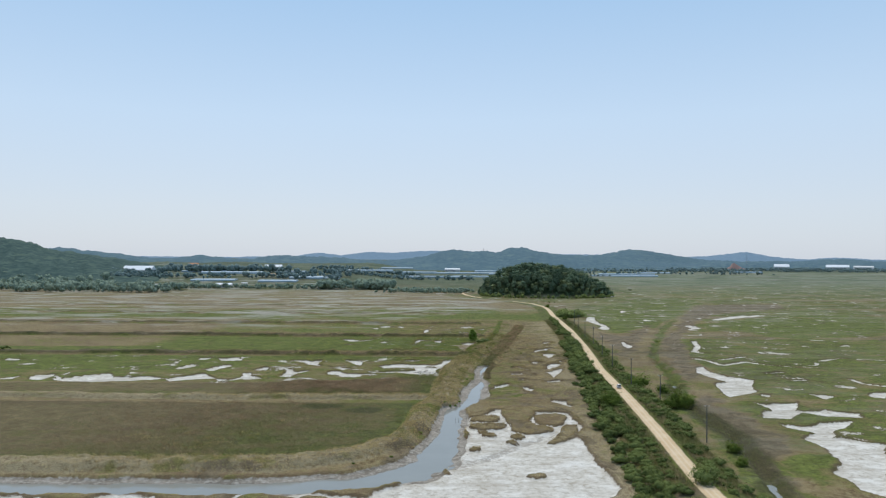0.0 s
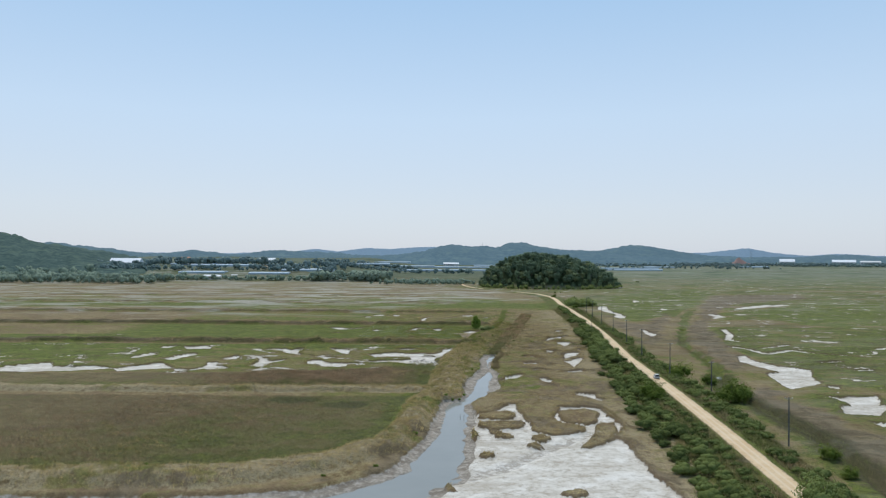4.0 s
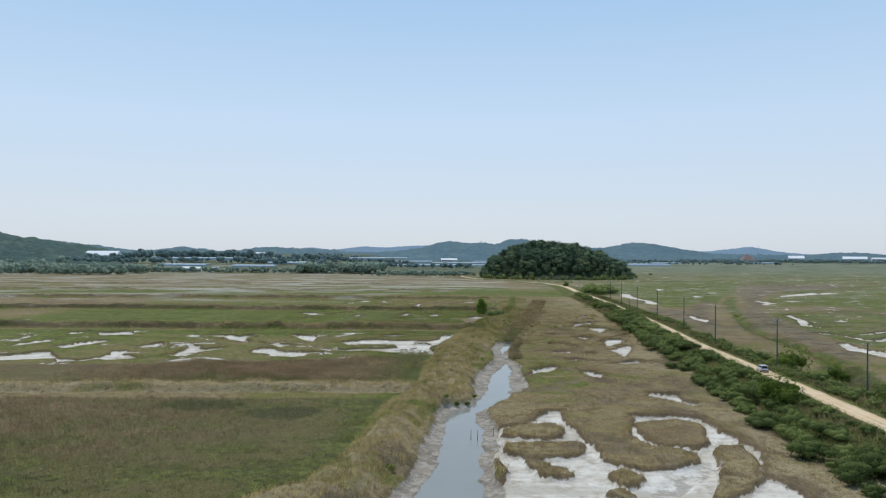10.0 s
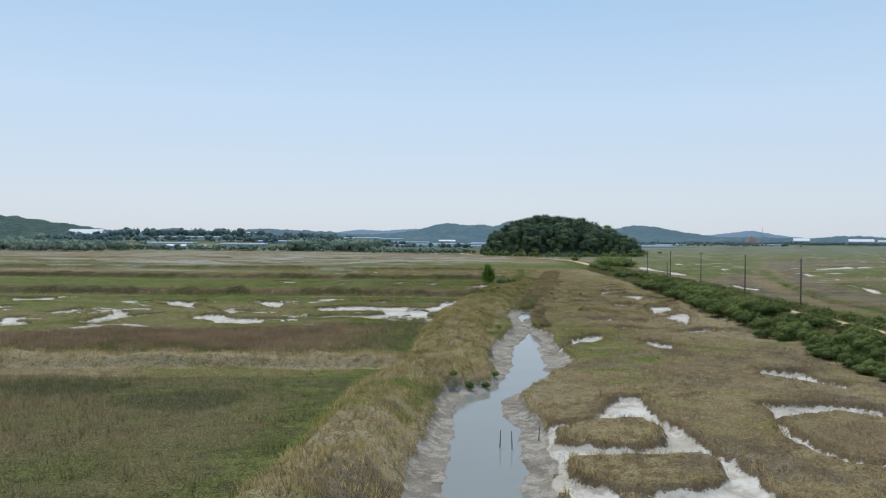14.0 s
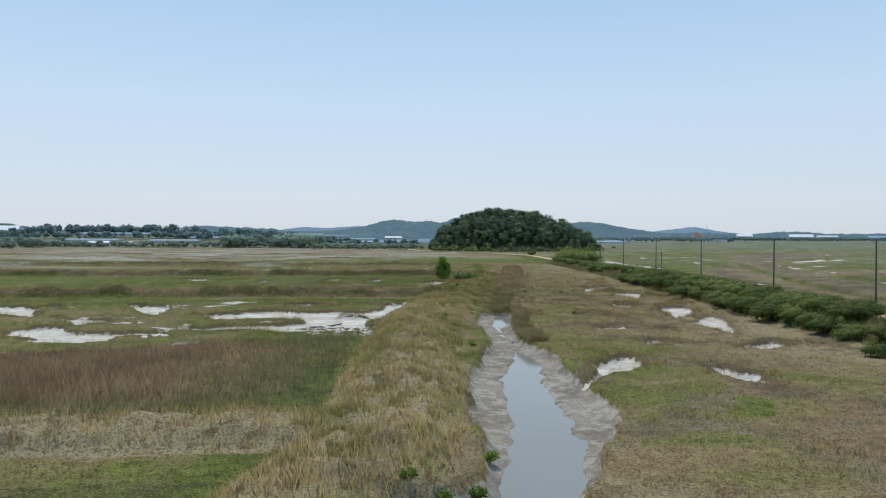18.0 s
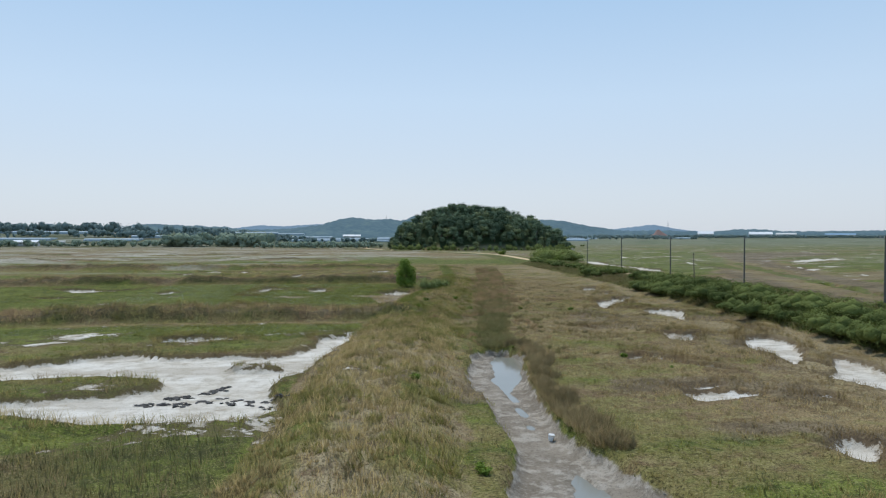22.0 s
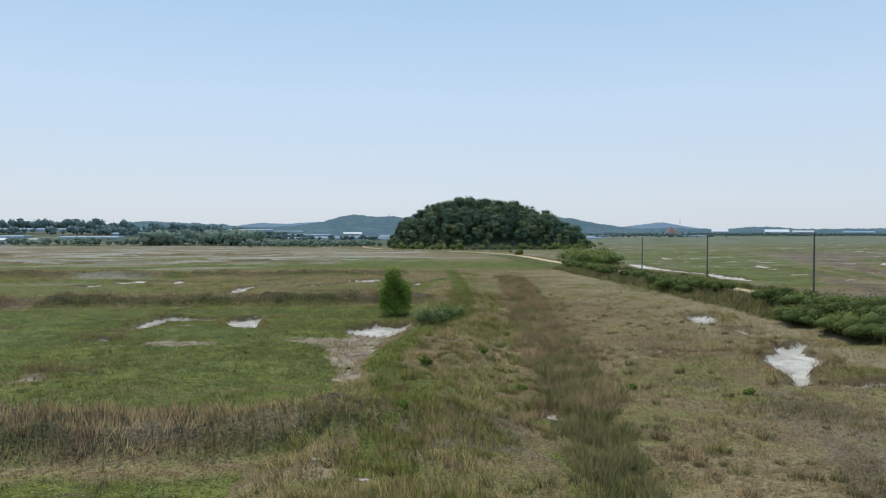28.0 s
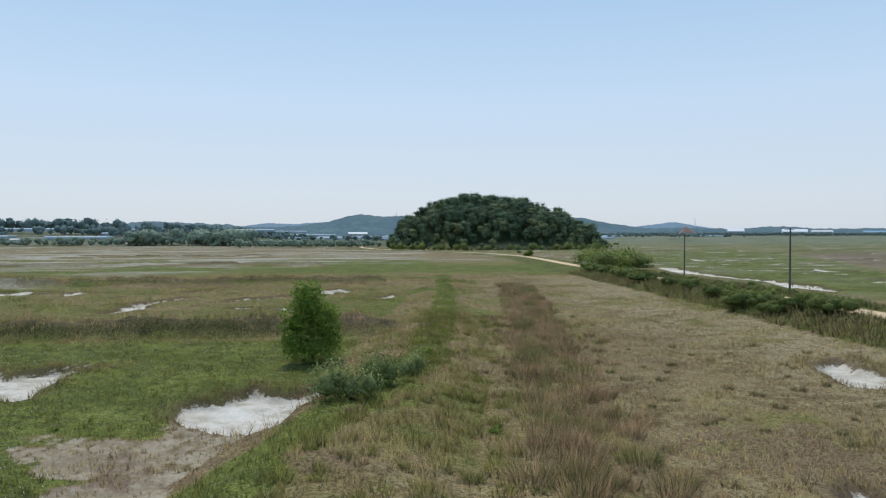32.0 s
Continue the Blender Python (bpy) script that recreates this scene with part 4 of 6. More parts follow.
# ---- mesh helpers ----
def mesh_of(name, verts, faces, material, smooth=False, normals=None, **attrs):
    """A mesh from arrays: verts (n, 3) and faces (m, 3) or (m, 4), with point attributes."""
    me = bpy.data.meshes.new(name)
    verts, faces = np.asarray(verts, np.float32), np.asarray(faces, np.int32)
    me.vertices.add(len(verts))
    me.vertices.foreach_set("co", verts.ravel())
    me.loops.add(faces.size)
    me.loops.foreach_set("vertex_index", faces.ravel())
    me.polygons.add(len(faces))
    me.polygons.foreach_set("loop_start", np.arange(0, faces.size, faces.shape[1], dtype=np.int32))
    if smooth:
        me.polygons.foreach_set("use_smooth", np.ones(len(faces), bool))
    for key, values in attrs.items():
        a = me.attributes.new(key, "FLOAT", "POINT")
        a.data.foreach_set("value", np.asarray(values, np.float32))
    me.update(calc_edges=True)
    if normals is not None:
        me.polygons.foreach_set("use_smooth", np.ones(len(faces), bool))
        me.normals_split_custom_set_from_vertices(np.asarray(normals, np.float32))
    me.materials.append(material)
    return me


def grid_faces(rows, cols):
    a = np.arange(rows * cols).reshape(rows, cols)
    return np.stack([a[:-1, :-1].ravel(), a[:-1, 1:].ravel(), a[1:, 1:].ravel(), a[1:, :-1].ravel()], 1)


def part(name, bm, material, parent=None, label=""):
    """Links a bmesh as one mesh object, under a parent if one is given."""
    me = bpy.data.meshes.new(name)
    bm.to_mesh(me)
    bm.free()
    me.materials.append(material)
    ob = new(name, me)
    ob.parent = parent
    return tagged(ob, label) if label else ob


def tube(points, radii, sides=8):
    bm = bmesh.new()
    rings = []
    for k, (p, r) in enumerate(zip(points, radii)):
        p = Vector(p)
        d = (Vector(points[min(k + 1, len(points) - 1)]) - Vector(points[max(k - 1, 0)])).normalized()
        turn = d.to_track_quat("Z", "Y")
        rings.append([bm.verts.new(p + turn @ Vector((r * math.cos(2 * math.pi * s / sides), r * math.sin(2 * math.pi * s / sides), 0))) for s in range(sides)])
    for a, b in zip(rings[:-1], rings[1:]):
        for s in range(sides):
            bm.faces.new((a[s], a[(s + 1) % sides], b[(s + 1) % sides], b[s]))
    bm.faces.new(rings[0][::-1])
    bm.faces.new(rings[-1])
    return bm


def box(sx, sy, sz, at=(0, 0, 0), bevel=0.0):
    bm = bmesh.new()
    bmesh.ops.create_cube(bm, size=1)
    bmesh.ops.scale(bm, vec=(sx, sy, sz), verts=bm.verts)
    if bevel:
        bmesh.ops.bevel(bm, geom=bm.edges[:], offset=bevel, segments=2, affect="EDGES")
    bmesh.ops.translate(bm, vec=at, verts=bm.verts)
    return bm


# ---- the ground: one sheet to the horizon ----
def spread(fine_from, fine_to, cell, low, high, grow_low, grow_high):
    mid = np.arange(fine_from, fine_to + cell, cell)
    up, step_up = [mid[-1]], cell
    while up[-1] < high:
        step_up *= grow_high
        up.append(up[-1] + step_up)
    down, step_down = [mid[0]], cell
    while down[-1] > low:
        step_down *= grow_low
        down.append(down[-1] - step_down)
    return np.array(down[:0:-1] + list(mid) + up[1:])


gx = spread(-120, 172, 0.85, -4600, 4600, 1.04, 1.04)
gx = np.r_[gx[gx < -12], np.arange(-12, 70, 0.5), gx[gx > 70]]
gy = spread(100, 460, 0.62, -1500, 4700, 1.25, 1.028)
GX, GY = np.meshgrid(gx, gy)
made = ground(GX.ravel(), GY.ravel())
verts = np.stack([GX.ravel(), GY.ravel(), made["z"]], 1)
sheet = new("ground", mesh_of("ground", verts, grid_faces(len(gy), len(gx)), GROUND, True, salt=made["salt"], pans=made["pans"], green=made["green"], mud=made["mud"], dark=made["dark"], wooded=made["wooded"], far_haze=made["far_haze"], bare=made["bare"], brown=made["brown"], straw=made["straw"], pale=made["pale"]))
tagged(sheet, "flat salt marsh with dry grass, green patches and white salt pans", "ground", kind="structure")


# ---- road and water ----
def ribbon(line, offsets, lift, every=2.0):
    """A strip of cells along a line, with a row of points at each offset across it."""
    pts = np.array(line, float)[:, :2]
    seg = np.r_[0, np.cumsum(np.hypot(*np.diff(pts, axis=0).T))]
    s = np.arange(0, seg[-1], every)
    k = np.stack([np.interp(s, seg, pts[:, 0]), np.interp(s, seg, pts[:, 1])], 1)
    for _ in range(6):
        k[1:-1] = (k[:-2] + 2 * k[1:-1] + k[2:]) / 4
    d = np.gradient(k, axis=0)
    d /= np.hypot(*d.T)[:, None]
    nrm = np.stack([d[:, 1], -d[:, 0]], 1)
    return s, k, nrm


s, k, nrm = ribbon(ROAD_LINE, None, 0)
offs = np.array([-2.9, -2.3, -1.5, -0.8, 0, 0.8, 1.5, 2.3, 2.9])
rx = k[:, None, 0] + nrm[:, None, 0] * offs
ry = k[:, None, 1] + nrm[:, None, 1] * offs
rz = np.interp(ry.ravel(), *ROAD_TOP).reshape(rx.shape) + 0.07 - 0.012 * offs**2 + 0.05 * fbm(rx, ry, 3, 77)
road = new("road", mesh_of("road", np.stack([rx, ry, rz], 2).reshape(-1, 3), grid_faces(len(s), len(offs)), ROAD, True, across=np.tile(offs, len(s))))
tagged(road, "pale sandy dirt road on a low embankment", "road", kind="structure")


def water_strip(name, line, level, width, label):
    s, k, nrm = ribbon(line, None, 0)
    seg = np.r_[0, np.cumsum(np.hypot(*np.diff(np.array(line)[:, :2], axis=0).T))]
    w = np.interp(s, seg, width)
    offs = np.linspace(-1, 1, 5)
    v = np.stack([k[:, None, 0] + nrm[:, None, 0] * offs * w[:, None], k[:, None, 1] + nrm[:, None, 1] * offs * w[:, None], np.full((len(s), 5), level)], 2).reshape(-1, 3)
    ob = new(name, mesh_of(name, v, grid_faces(len(s), 5), WATER, True))
    return tagged(ob, label, "water", kind="structure")


water_strip("water", CREEK_LINE, -1.15, [c[2] * 1.0 for c in CREEK_LINE], "still grey-green muddy water in a tidal creek")
water_strip("water", [p for p in DITCH_LINE[:7]], -1.0, [1.6] * 7, "narrow dark water in a reedy roadside ditch")


# a second stretch of the road comes into view beside the hill
s, k, nrm = ribbon([(52, 884), (42, 905), (33, 940), (28, 985), (26, 1060)], None, 0)
rx = k[:, None, 0] + nrm[:, None, 0] * offs
ry = k[:, None, 1] + nrm[:, None, 1] * offs
rz = ground(rx.ravel(), ry.ravel())["z"].reshape(rx.shape) + 0.25
far_road = new("road", mesh_of("road", np.stack([rx, ry, rz], 2).reshape(-1, 3), grid_faces(len(s), len(offs)), ROAD, True, across=np.tile(offs, len(s))))
tagged(far_road, "pale sandy track beside the wooded hill", "road", kind="structure")

# ---- far ridges: wooded hills behind the plain, haze in their colours ----
EYE = (0.33, -35.0, 49.4)          # the place from which the sky line below is told, as slopes to the side and up


def ridge(name, far, line, material, label, depth=0.22, rough=7.0, cell=7.0, foot=0.0):
    """A wooded ridge whose crest, seen from EYE, follows the line of (sideways, upwards) slopes."""
    u = np.array([p[0] for p in line])
    v = np.array([p[1] for p in line])
    cols = np.arange(u[0], u[-1], cell / far)
    # smooth the crest a little
    crest = np.interp(cols, u, v)
    n = max(1, int(0.006 * far / cell))
    crest = np.convolve(np.pad(crest, n, mode="edge"), np.ones(2 * n + 1) / (2 * n + 1), mode="valid")
    rows = np.array([0, 0.12, 0.25, 0.38, 0.5, 0.62, 0.74, 0.85, 0.94, 1.0, 1.05, 1.12, 1.3])
    shape = np.sin(np.clip(rows, 0, 1) * math.pi / 2) ** 1.15
    shape[rows > 1] = [0.93, 0.8, 0.3]
    dist = far * (1 - depth * (1 - rows))
    X = EYE[0] + np.outer(dist, cols)
    Y = EYE[1] + np.outer(dist, np.ones_like(cols))
    top = np.maximum(EYE[2] + far * crest, foot + 3) - foot - rough * 0.6
    lumps = fbm(X, Y, 150, 91, 4) * 0.55
    Z = foot + np.outer(shape, top) * (1 + lumps * (shape * (1 - shape) * 3)[:, None]) + rough * (0.6 + fbm(X, Y, 26, 83, 3) + 0.9 * fbm(X, Y, 11, 85, 2)) * np.minimum(1, shape * 2)[:, None]
    Z[0] -= 6
    ob = new(name, mesh_of(name, np.stack([X, Y, Z], 2).reshape(-1, 3), grid_faces(len(rows), len(cols)), material, True))
    return tagged(ob, label, "hill", kind="structure")


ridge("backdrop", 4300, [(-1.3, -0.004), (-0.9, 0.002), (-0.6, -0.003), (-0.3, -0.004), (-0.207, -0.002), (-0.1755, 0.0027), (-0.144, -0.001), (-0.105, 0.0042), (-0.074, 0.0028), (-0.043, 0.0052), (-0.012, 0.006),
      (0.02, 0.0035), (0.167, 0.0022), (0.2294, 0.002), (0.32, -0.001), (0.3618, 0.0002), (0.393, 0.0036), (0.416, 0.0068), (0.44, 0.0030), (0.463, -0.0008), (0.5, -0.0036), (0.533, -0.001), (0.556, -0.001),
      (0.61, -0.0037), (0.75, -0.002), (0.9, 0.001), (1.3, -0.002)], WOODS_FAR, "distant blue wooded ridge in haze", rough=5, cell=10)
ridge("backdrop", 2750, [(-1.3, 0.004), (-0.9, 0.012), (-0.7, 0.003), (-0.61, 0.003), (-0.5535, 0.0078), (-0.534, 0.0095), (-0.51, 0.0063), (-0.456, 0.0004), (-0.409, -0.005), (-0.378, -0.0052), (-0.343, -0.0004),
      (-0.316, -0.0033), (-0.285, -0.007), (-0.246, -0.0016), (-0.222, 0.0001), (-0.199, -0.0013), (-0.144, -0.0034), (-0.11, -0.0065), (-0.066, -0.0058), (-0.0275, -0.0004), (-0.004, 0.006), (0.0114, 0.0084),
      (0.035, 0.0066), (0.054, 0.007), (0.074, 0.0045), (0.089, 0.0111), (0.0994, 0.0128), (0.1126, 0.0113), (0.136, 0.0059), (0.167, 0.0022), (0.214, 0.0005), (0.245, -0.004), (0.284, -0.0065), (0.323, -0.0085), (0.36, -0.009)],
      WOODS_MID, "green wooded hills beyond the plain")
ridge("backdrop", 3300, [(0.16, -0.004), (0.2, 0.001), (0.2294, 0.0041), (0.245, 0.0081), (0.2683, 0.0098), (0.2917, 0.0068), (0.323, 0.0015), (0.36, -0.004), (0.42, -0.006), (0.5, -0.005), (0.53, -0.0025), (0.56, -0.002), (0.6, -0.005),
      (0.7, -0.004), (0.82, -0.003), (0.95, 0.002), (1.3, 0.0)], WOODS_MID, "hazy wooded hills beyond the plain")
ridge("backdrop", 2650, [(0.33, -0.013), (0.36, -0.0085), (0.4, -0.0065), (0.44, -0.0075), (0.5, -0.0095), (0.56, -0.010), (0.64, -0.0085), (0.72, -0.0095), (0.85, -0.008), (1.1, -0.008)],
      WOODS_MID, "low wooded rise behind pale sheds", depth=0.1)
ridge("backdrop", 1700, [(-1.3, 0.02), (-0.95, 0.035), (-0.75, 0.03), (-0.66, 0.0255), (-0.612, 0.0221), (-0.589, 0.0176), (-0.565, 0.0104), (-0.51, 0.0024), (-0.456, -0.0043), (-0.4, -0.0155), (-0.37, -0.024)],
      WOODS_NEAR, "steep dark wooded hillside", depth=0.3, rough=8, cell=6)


# ---- leaves, shrubs and trees ----
def leaf_cloud(blobs, count, size, seed, drop=0.15, core=2, fill=0.58):
    """Leaf faces on lumpy blobs (x, y, z, rx, ry, rz), with a rough core inside each: verts and triangles."""
    r = np.random.default_rng(seed)
    vs, fs, ns, base = [], [], [], 0
    weight = np.array([b[3] * b[4] + b[4] * b[5] + b[3] * b[5] for b in blobs])
    share = (count * weight / weight.sum()).astype(int) + 1
    for b, n in zip(blobs, share):
        d = r.normal(size=(n, 3))
        d /= np.linalg.norm(d, axis=1)[:, None]
        lump = 1 + 0.28 * np.sin(d[:, 0] * 5.1 + seed) * np.sin(d[:, 1] * 4.3 + 2 * seed) + 0.16 * np.sin(d[:, 2] * 9 + seed)
        c = np.array(b[:3]) + d * np.array(b[3:6]) * lump[:, None] * r.uniform(0.14 + fill, 0.96 + 0.18 * fill, n)[:, None]
        nr = d + r.normal(size=(n, 3)) * 0.75 + np.array([0, 0, 0.35])
        nr /= np.linalg.norm(nr, axis=1)[:, None]
        a = np.cross(nr, r.normal(size=(n, 3)))
        a /= np.linalg.norm(a, axis=1)[:, None] + 1e-9
        bb = np.cross(nr, a)
        w = (size * r.uniform(0.6, 1.35, n))[:, None]
        quad = np.stack([c - a * w, c + bb * w * 0.55 + nr * w * 0.12, c + a * w, c - bb * w * 0.55], 1)
        vs.append(quad.reshape(-1, 3))
        soft = d * 0.5 + nr * 0.7 + np.array([0, 0, 0.45])
        ns.append(np.repeat(soft / np.linalg.norm(soft, axis=1)[:, None], 4, axis=0))
        k = base + 4 * np.arange(n)[:, None]
        fs += [k + [0, 2, 1], k + [0, 3, 2]]
        base += 4 * n
        # core
        ico = bmesh.new()
        bmesh.ops.create_icosphere(ico, subdivisions=core, radius=1)
        cv = np.array([v.co[:] for v in ico.verts])
        cf = np.array([[v.index for v in f.verts] for f in ico.faces])
        ico.free()
        lump = 1 + 0.28 * np.sin(cv[:, 0] * 5.1 + seed) * np.sin(cv[:, 1] * 4.3 + 2 * seed) + 0.16 * np.sin(cv[:, 2] * 9 + seed)
        vs.append(np.array(b[:3]) + cv * np.array(b[3:6]) * fill * lump[:, None])
        fs.append(cf + base)
        ns.append(cv)
        base += len(cv)
    v = np.concatenate(vs)
    v[:, 2] = np.maximum(v[:, 2], -drop)
    return v, np.concatenate(fs), np.concatenate(ns)


def plant(name, blobs, count, size, seed, leaf, stems, label, category, group="", crown="foliage", core=1, fill=0.58):
    """A shrub or tree: an empty at its foot, its stems and its foliage."""
    root = new(name)
    tagged(root, label, category, group)
    v, f, nv = leaf_cloud(blobs, count, size, seed, 0.15, core, fill)
    fol = new(crown, mesh_of(crown, v, f, leaf, normals=nv))
    fol.parent = root
    for pts, radii in stems:
        part("trunk" if len(stems) == 1 else "stem", tube(pts, radii, 6), BARK, root)
    return root


def bush_blobs(r, wide, tall, n):
    out = []
    for _ in range(n):
        a, d = r.uniform(0, 2 * math.pi), wide * 0.5 * math.sqrt(r.uniform(0, 0.55))
        s = r.uniform(0.32, 0.52)
        h = tall * r.uniform(0.55, 1.0) * (1 - 0.35 * d / wide)
        out.append((d * math.cos(a), d * math.sin(a), h * 0.52, wide * s * 0.62, wide * s * 0.62, h * 0.5))
    return out


def stem_set(r, n, tall, spread_out, thick=0.05):
    out = []
    for _ in range(n):
        a = r.uniform(0, 2 * math.pi)
        e = Vector((math.cos(a), math.sin(a), 0)) * spread_out * r.uniform(0.4, 1)
        out.append((([0, 0, -0.15], [e.x * 0.4, e.y * 0.4, tall * 0.4], [e.x, e.y, tall * 0.85]), (thick, thick * 0.7, thick * 0.3)))
    return out


def scatter_copies(first, places):
    """Stands the plant at the first place and copies of it at the others: x, y, size, turn."""
    xs, ys = np.array([p[0] for p in places]), np.array([p[1] for p in places])
    zs = ground(xs, ys)["z"]
    for k, ((x, y, s, a), z) in enumerate(zip(places, zs)):
        m = Matrix.Translation((x, y, z - 0.05)) @ Matrix.Rotation(a, 4, "Z")
        ob = first if k == 0 else copy_thing(first, m)
        ob.matrix_basis = m @ Matrix.Scale(s, 4)


r = np.random.default_rng(21)
shrubs = [plant("shrub", bush_blobs(r, 6.4, 3.0, 14), 1900, 0.098, 50 + k, SHRUB_LEAF, stem_set(r, 3, 2.0, 1.2), "dense dark green shrub in the roadside hedge", "shrub", "roadside shrubs", fill=0.66) for k in range(4)]
places = [[] for _ in shrubs]
road_s, road_k, road_n = ribbon(ROAD_LINE, None, 0, 1.0)
for side in (-1, 1):
    y_at, row = 96.0, 0
    while y_at < 560:
        i = int(np.argmin(np.abs(road_k[:, 1] - y_at)))
        outer = np.interp(y_at, [100, 228, 330, 400, 535, 560], [17.0, 15.0, 11.5, 10.5, 8.5, 7.0] if side < 0 else [13, 13, 12, 10.0, 6.5, 5.5])
        gap = 4.3 if y_at < 330 else 5.0
        off = 5.6
        while off < outer:
            o = off + r.uniform(-0.8, 0.8)
            x, y = road_k[i] + side * road_n[i] * o
            s = r.uniform(0.75, 1.3) * (np.interp(y_at, [205, 245, 380], [0.62, 0.9, 1.0]) if off < 6.5 and side < 0 else 0.7 if off < 6.5 else 1.0) * (np.interp(y_at, [200, 300], [0.9, 1.06]) if side < 0 else 0.85)
            s *= np.interp(y_at, [360, 420], [1.0, 0.88])
            if r.uniform() < (np.interp(y_at, [360, 420], [1.0, 0.85]) if side < 0 else 0.8):
                places[r.integers(len(shrubs))].append((x, y + r.uniform(-1.2, 1.2), s, r.uniform(0, 6.28)))
            off += r.uniform(3.8, 5.2)
        y_at += gap * r.uniform(1.0, 1.5)
for first, some in zip(shrubs, places):
    scatter_copies(first, some)

# rounder bushes and small trees that stand out of the hedges
big = plant("small_tree", bush_blobs(r, 7.0, 5.2, 10), 3200, 0.15, 71, ROUND_LEAF, stem_set(r, 3, 4.2, 1.6, 0.11), "round bushy green tree beside the dirt road", "tree", "roadside trees", fill=0.68)
scatter_copies(big, [(86.6, 241, 1.35, 0.4), (90, 204, 1.5, 2.0), (63.4, 199, 1.2, 3.3), (93, 233, 0.8, 4.0), (96, 209, 1.1, 1.0), (86.5, 140, 0.75, 5.1), (84, 128, 0.55, 2.2), (107, 562, 0.7, 0.3), (113, 712, 0.8, 1.2)])
acacia = plant("acacia", bush_blobs(r, 8.0, 5.6, 9), 2600, 0.24, 77, LIGHT_LEAF, stem_set(r, 4, 4.6, 2.0, 0.1), "light yellow-green acacia clump beside the road", "tree", "acacias by the road", fill=0.66)
scatter_copies(acacia, [(109, 596, 1.25, 0.2), (114, 604, 1.4, 1.5), (121, 600, 1.45, 2.8), (128, 603, 1.3, 4.4), (117, 594, 1.2, 5.0), (124, 610, 1.5, 0.9), (112, 612, 1.5, 0.9), (107, 589, 0.9, 2.2), (78, 372, 0.42, 2.0), (77, 300, 0.35, 0.5), (64, 262, 0.4, 1.5), (65.8, 104, 0.95, 3.0), (73, 318, 0.4, 2.5), (68.5, 286, 0.42, 0.7), (80, 395, 0.36, 3.0), (62, 246, 0.4, 5.0)])
lone = plant("tree", [(0, 0, 1.5, 2.8, 2.6, 1.6), (-1.4, 0.3, 3.8, 1.8, 1.7, 1.7), (1.2, -0.2, 3.6, 1.9, 1.7, 1.8), (-0.3, 0.2, 5.6, 1.9, 1.8, 1.7), (-0.5, 0, 6.7, 1.4, 1.3, 1.1), (2.1, 0.1, 2.2, 1.2, 1.2, 1.3), (-2.0, 0, 2.3, 1.2, 1.2, 1.3), (0.5, -1.0, 4.2, 1.5, 1.3, 1.5), (-1.1, -0.6, 5.4, 1.0, 1.0, 1.2), (1.5, 0.2, 4.6, 1.0, 1.0, 1.1)],
             9500, 0.125, 91, TREE_LEAF, [(([0, 0, -0.2], [0.1, 0, 2.5], [0, 0.1, 6.3]), (0.2, 0.14, 0.04))], "bright green bushy lone tree standing in dry grass", "tree", crown="crown")
scatter_copies(lone, [(20.3, 415.0, 1.03, 0.6)])
pale = plant("willow_shrub", [(-0.9, 0, 1.2, 1.3, 1.1, 1.3), (0.6, 0.2, 1.0, 1.2, 1.0, 1.1), (1.7, 0.3, 1.1, 0.9, 0.8, 1.0), (-0.3, 0.4, 1.5, 1.0, 0.9, 1.1)], 2400, 0.085, 95, PALE_LEAF, stem_set(r, 5, 2.0, 1.6, 0.03),
             "silvery pale green shrub beside a salt pan", "shrub", "pale shrubs")
scatter_copies(pale, [(23.6, 394.5, 1.15, 0.0), (26.6, 399.5, 1.0, 2.1), (29.2, 404, 0.8, 4.0)])
rt = np.random.default_rng(44)
tuft = plant("weed_bush", bush_blobs(r, 1.5, 1.0, 4), 320, 0.09, 99, TREE_LEAF, stem_set(r, 3, 0.9, 0.5, 0.015), "small fresh green weed bush in dry grass", "shrub", "small green bushes")
scatter_copies(tuft, [(-6.5, 128 * 1.25, 1.0, 0), (-2.5, 143, 0.8, 1), (3, 207.5, 1.3, 2), (5.2, 208.5, 1.1, 2.5), (1.2, 207, 0.9, 3), (27, 373, 0.9, 1.2), (20, 365, 1.0, 0.4), (31, 414, 1.1, 2.2), (37, 356, 0.8, 0.7), (27.5, 357, 0.8, 0.2), (12, 262, 0.9, 5), (7, 215, 1.0, 1.1),
                      (-14, 134, 0.8, 0.3), (-24, 127, 0.7, 0.2), (-60, 126, 0.7, 1.7), (9.5, 282, 0.8, 0.9), (35.5, 300, 0.7, 0.4), (46, 352, 0.8, 3.3), (33, 388, 0.7, 2.0), (16, 344, 0.9, 1.8), (-36, 222, 1.1, 0.8), (-58, 223, 0.8, 0.4)]
               + [(xx, yy, ss, aa) for xx, yy, ss, aa in zip(rt.uniform(-6, 40, 12), rt.uniform(292, 400, 12), rt.uniform(0.3, 0.55, 12), rt.uniform(0, 6.28, 12)) if float(ground(np.array([xx]), np.array([yy]))["salt"][0]) < -1])

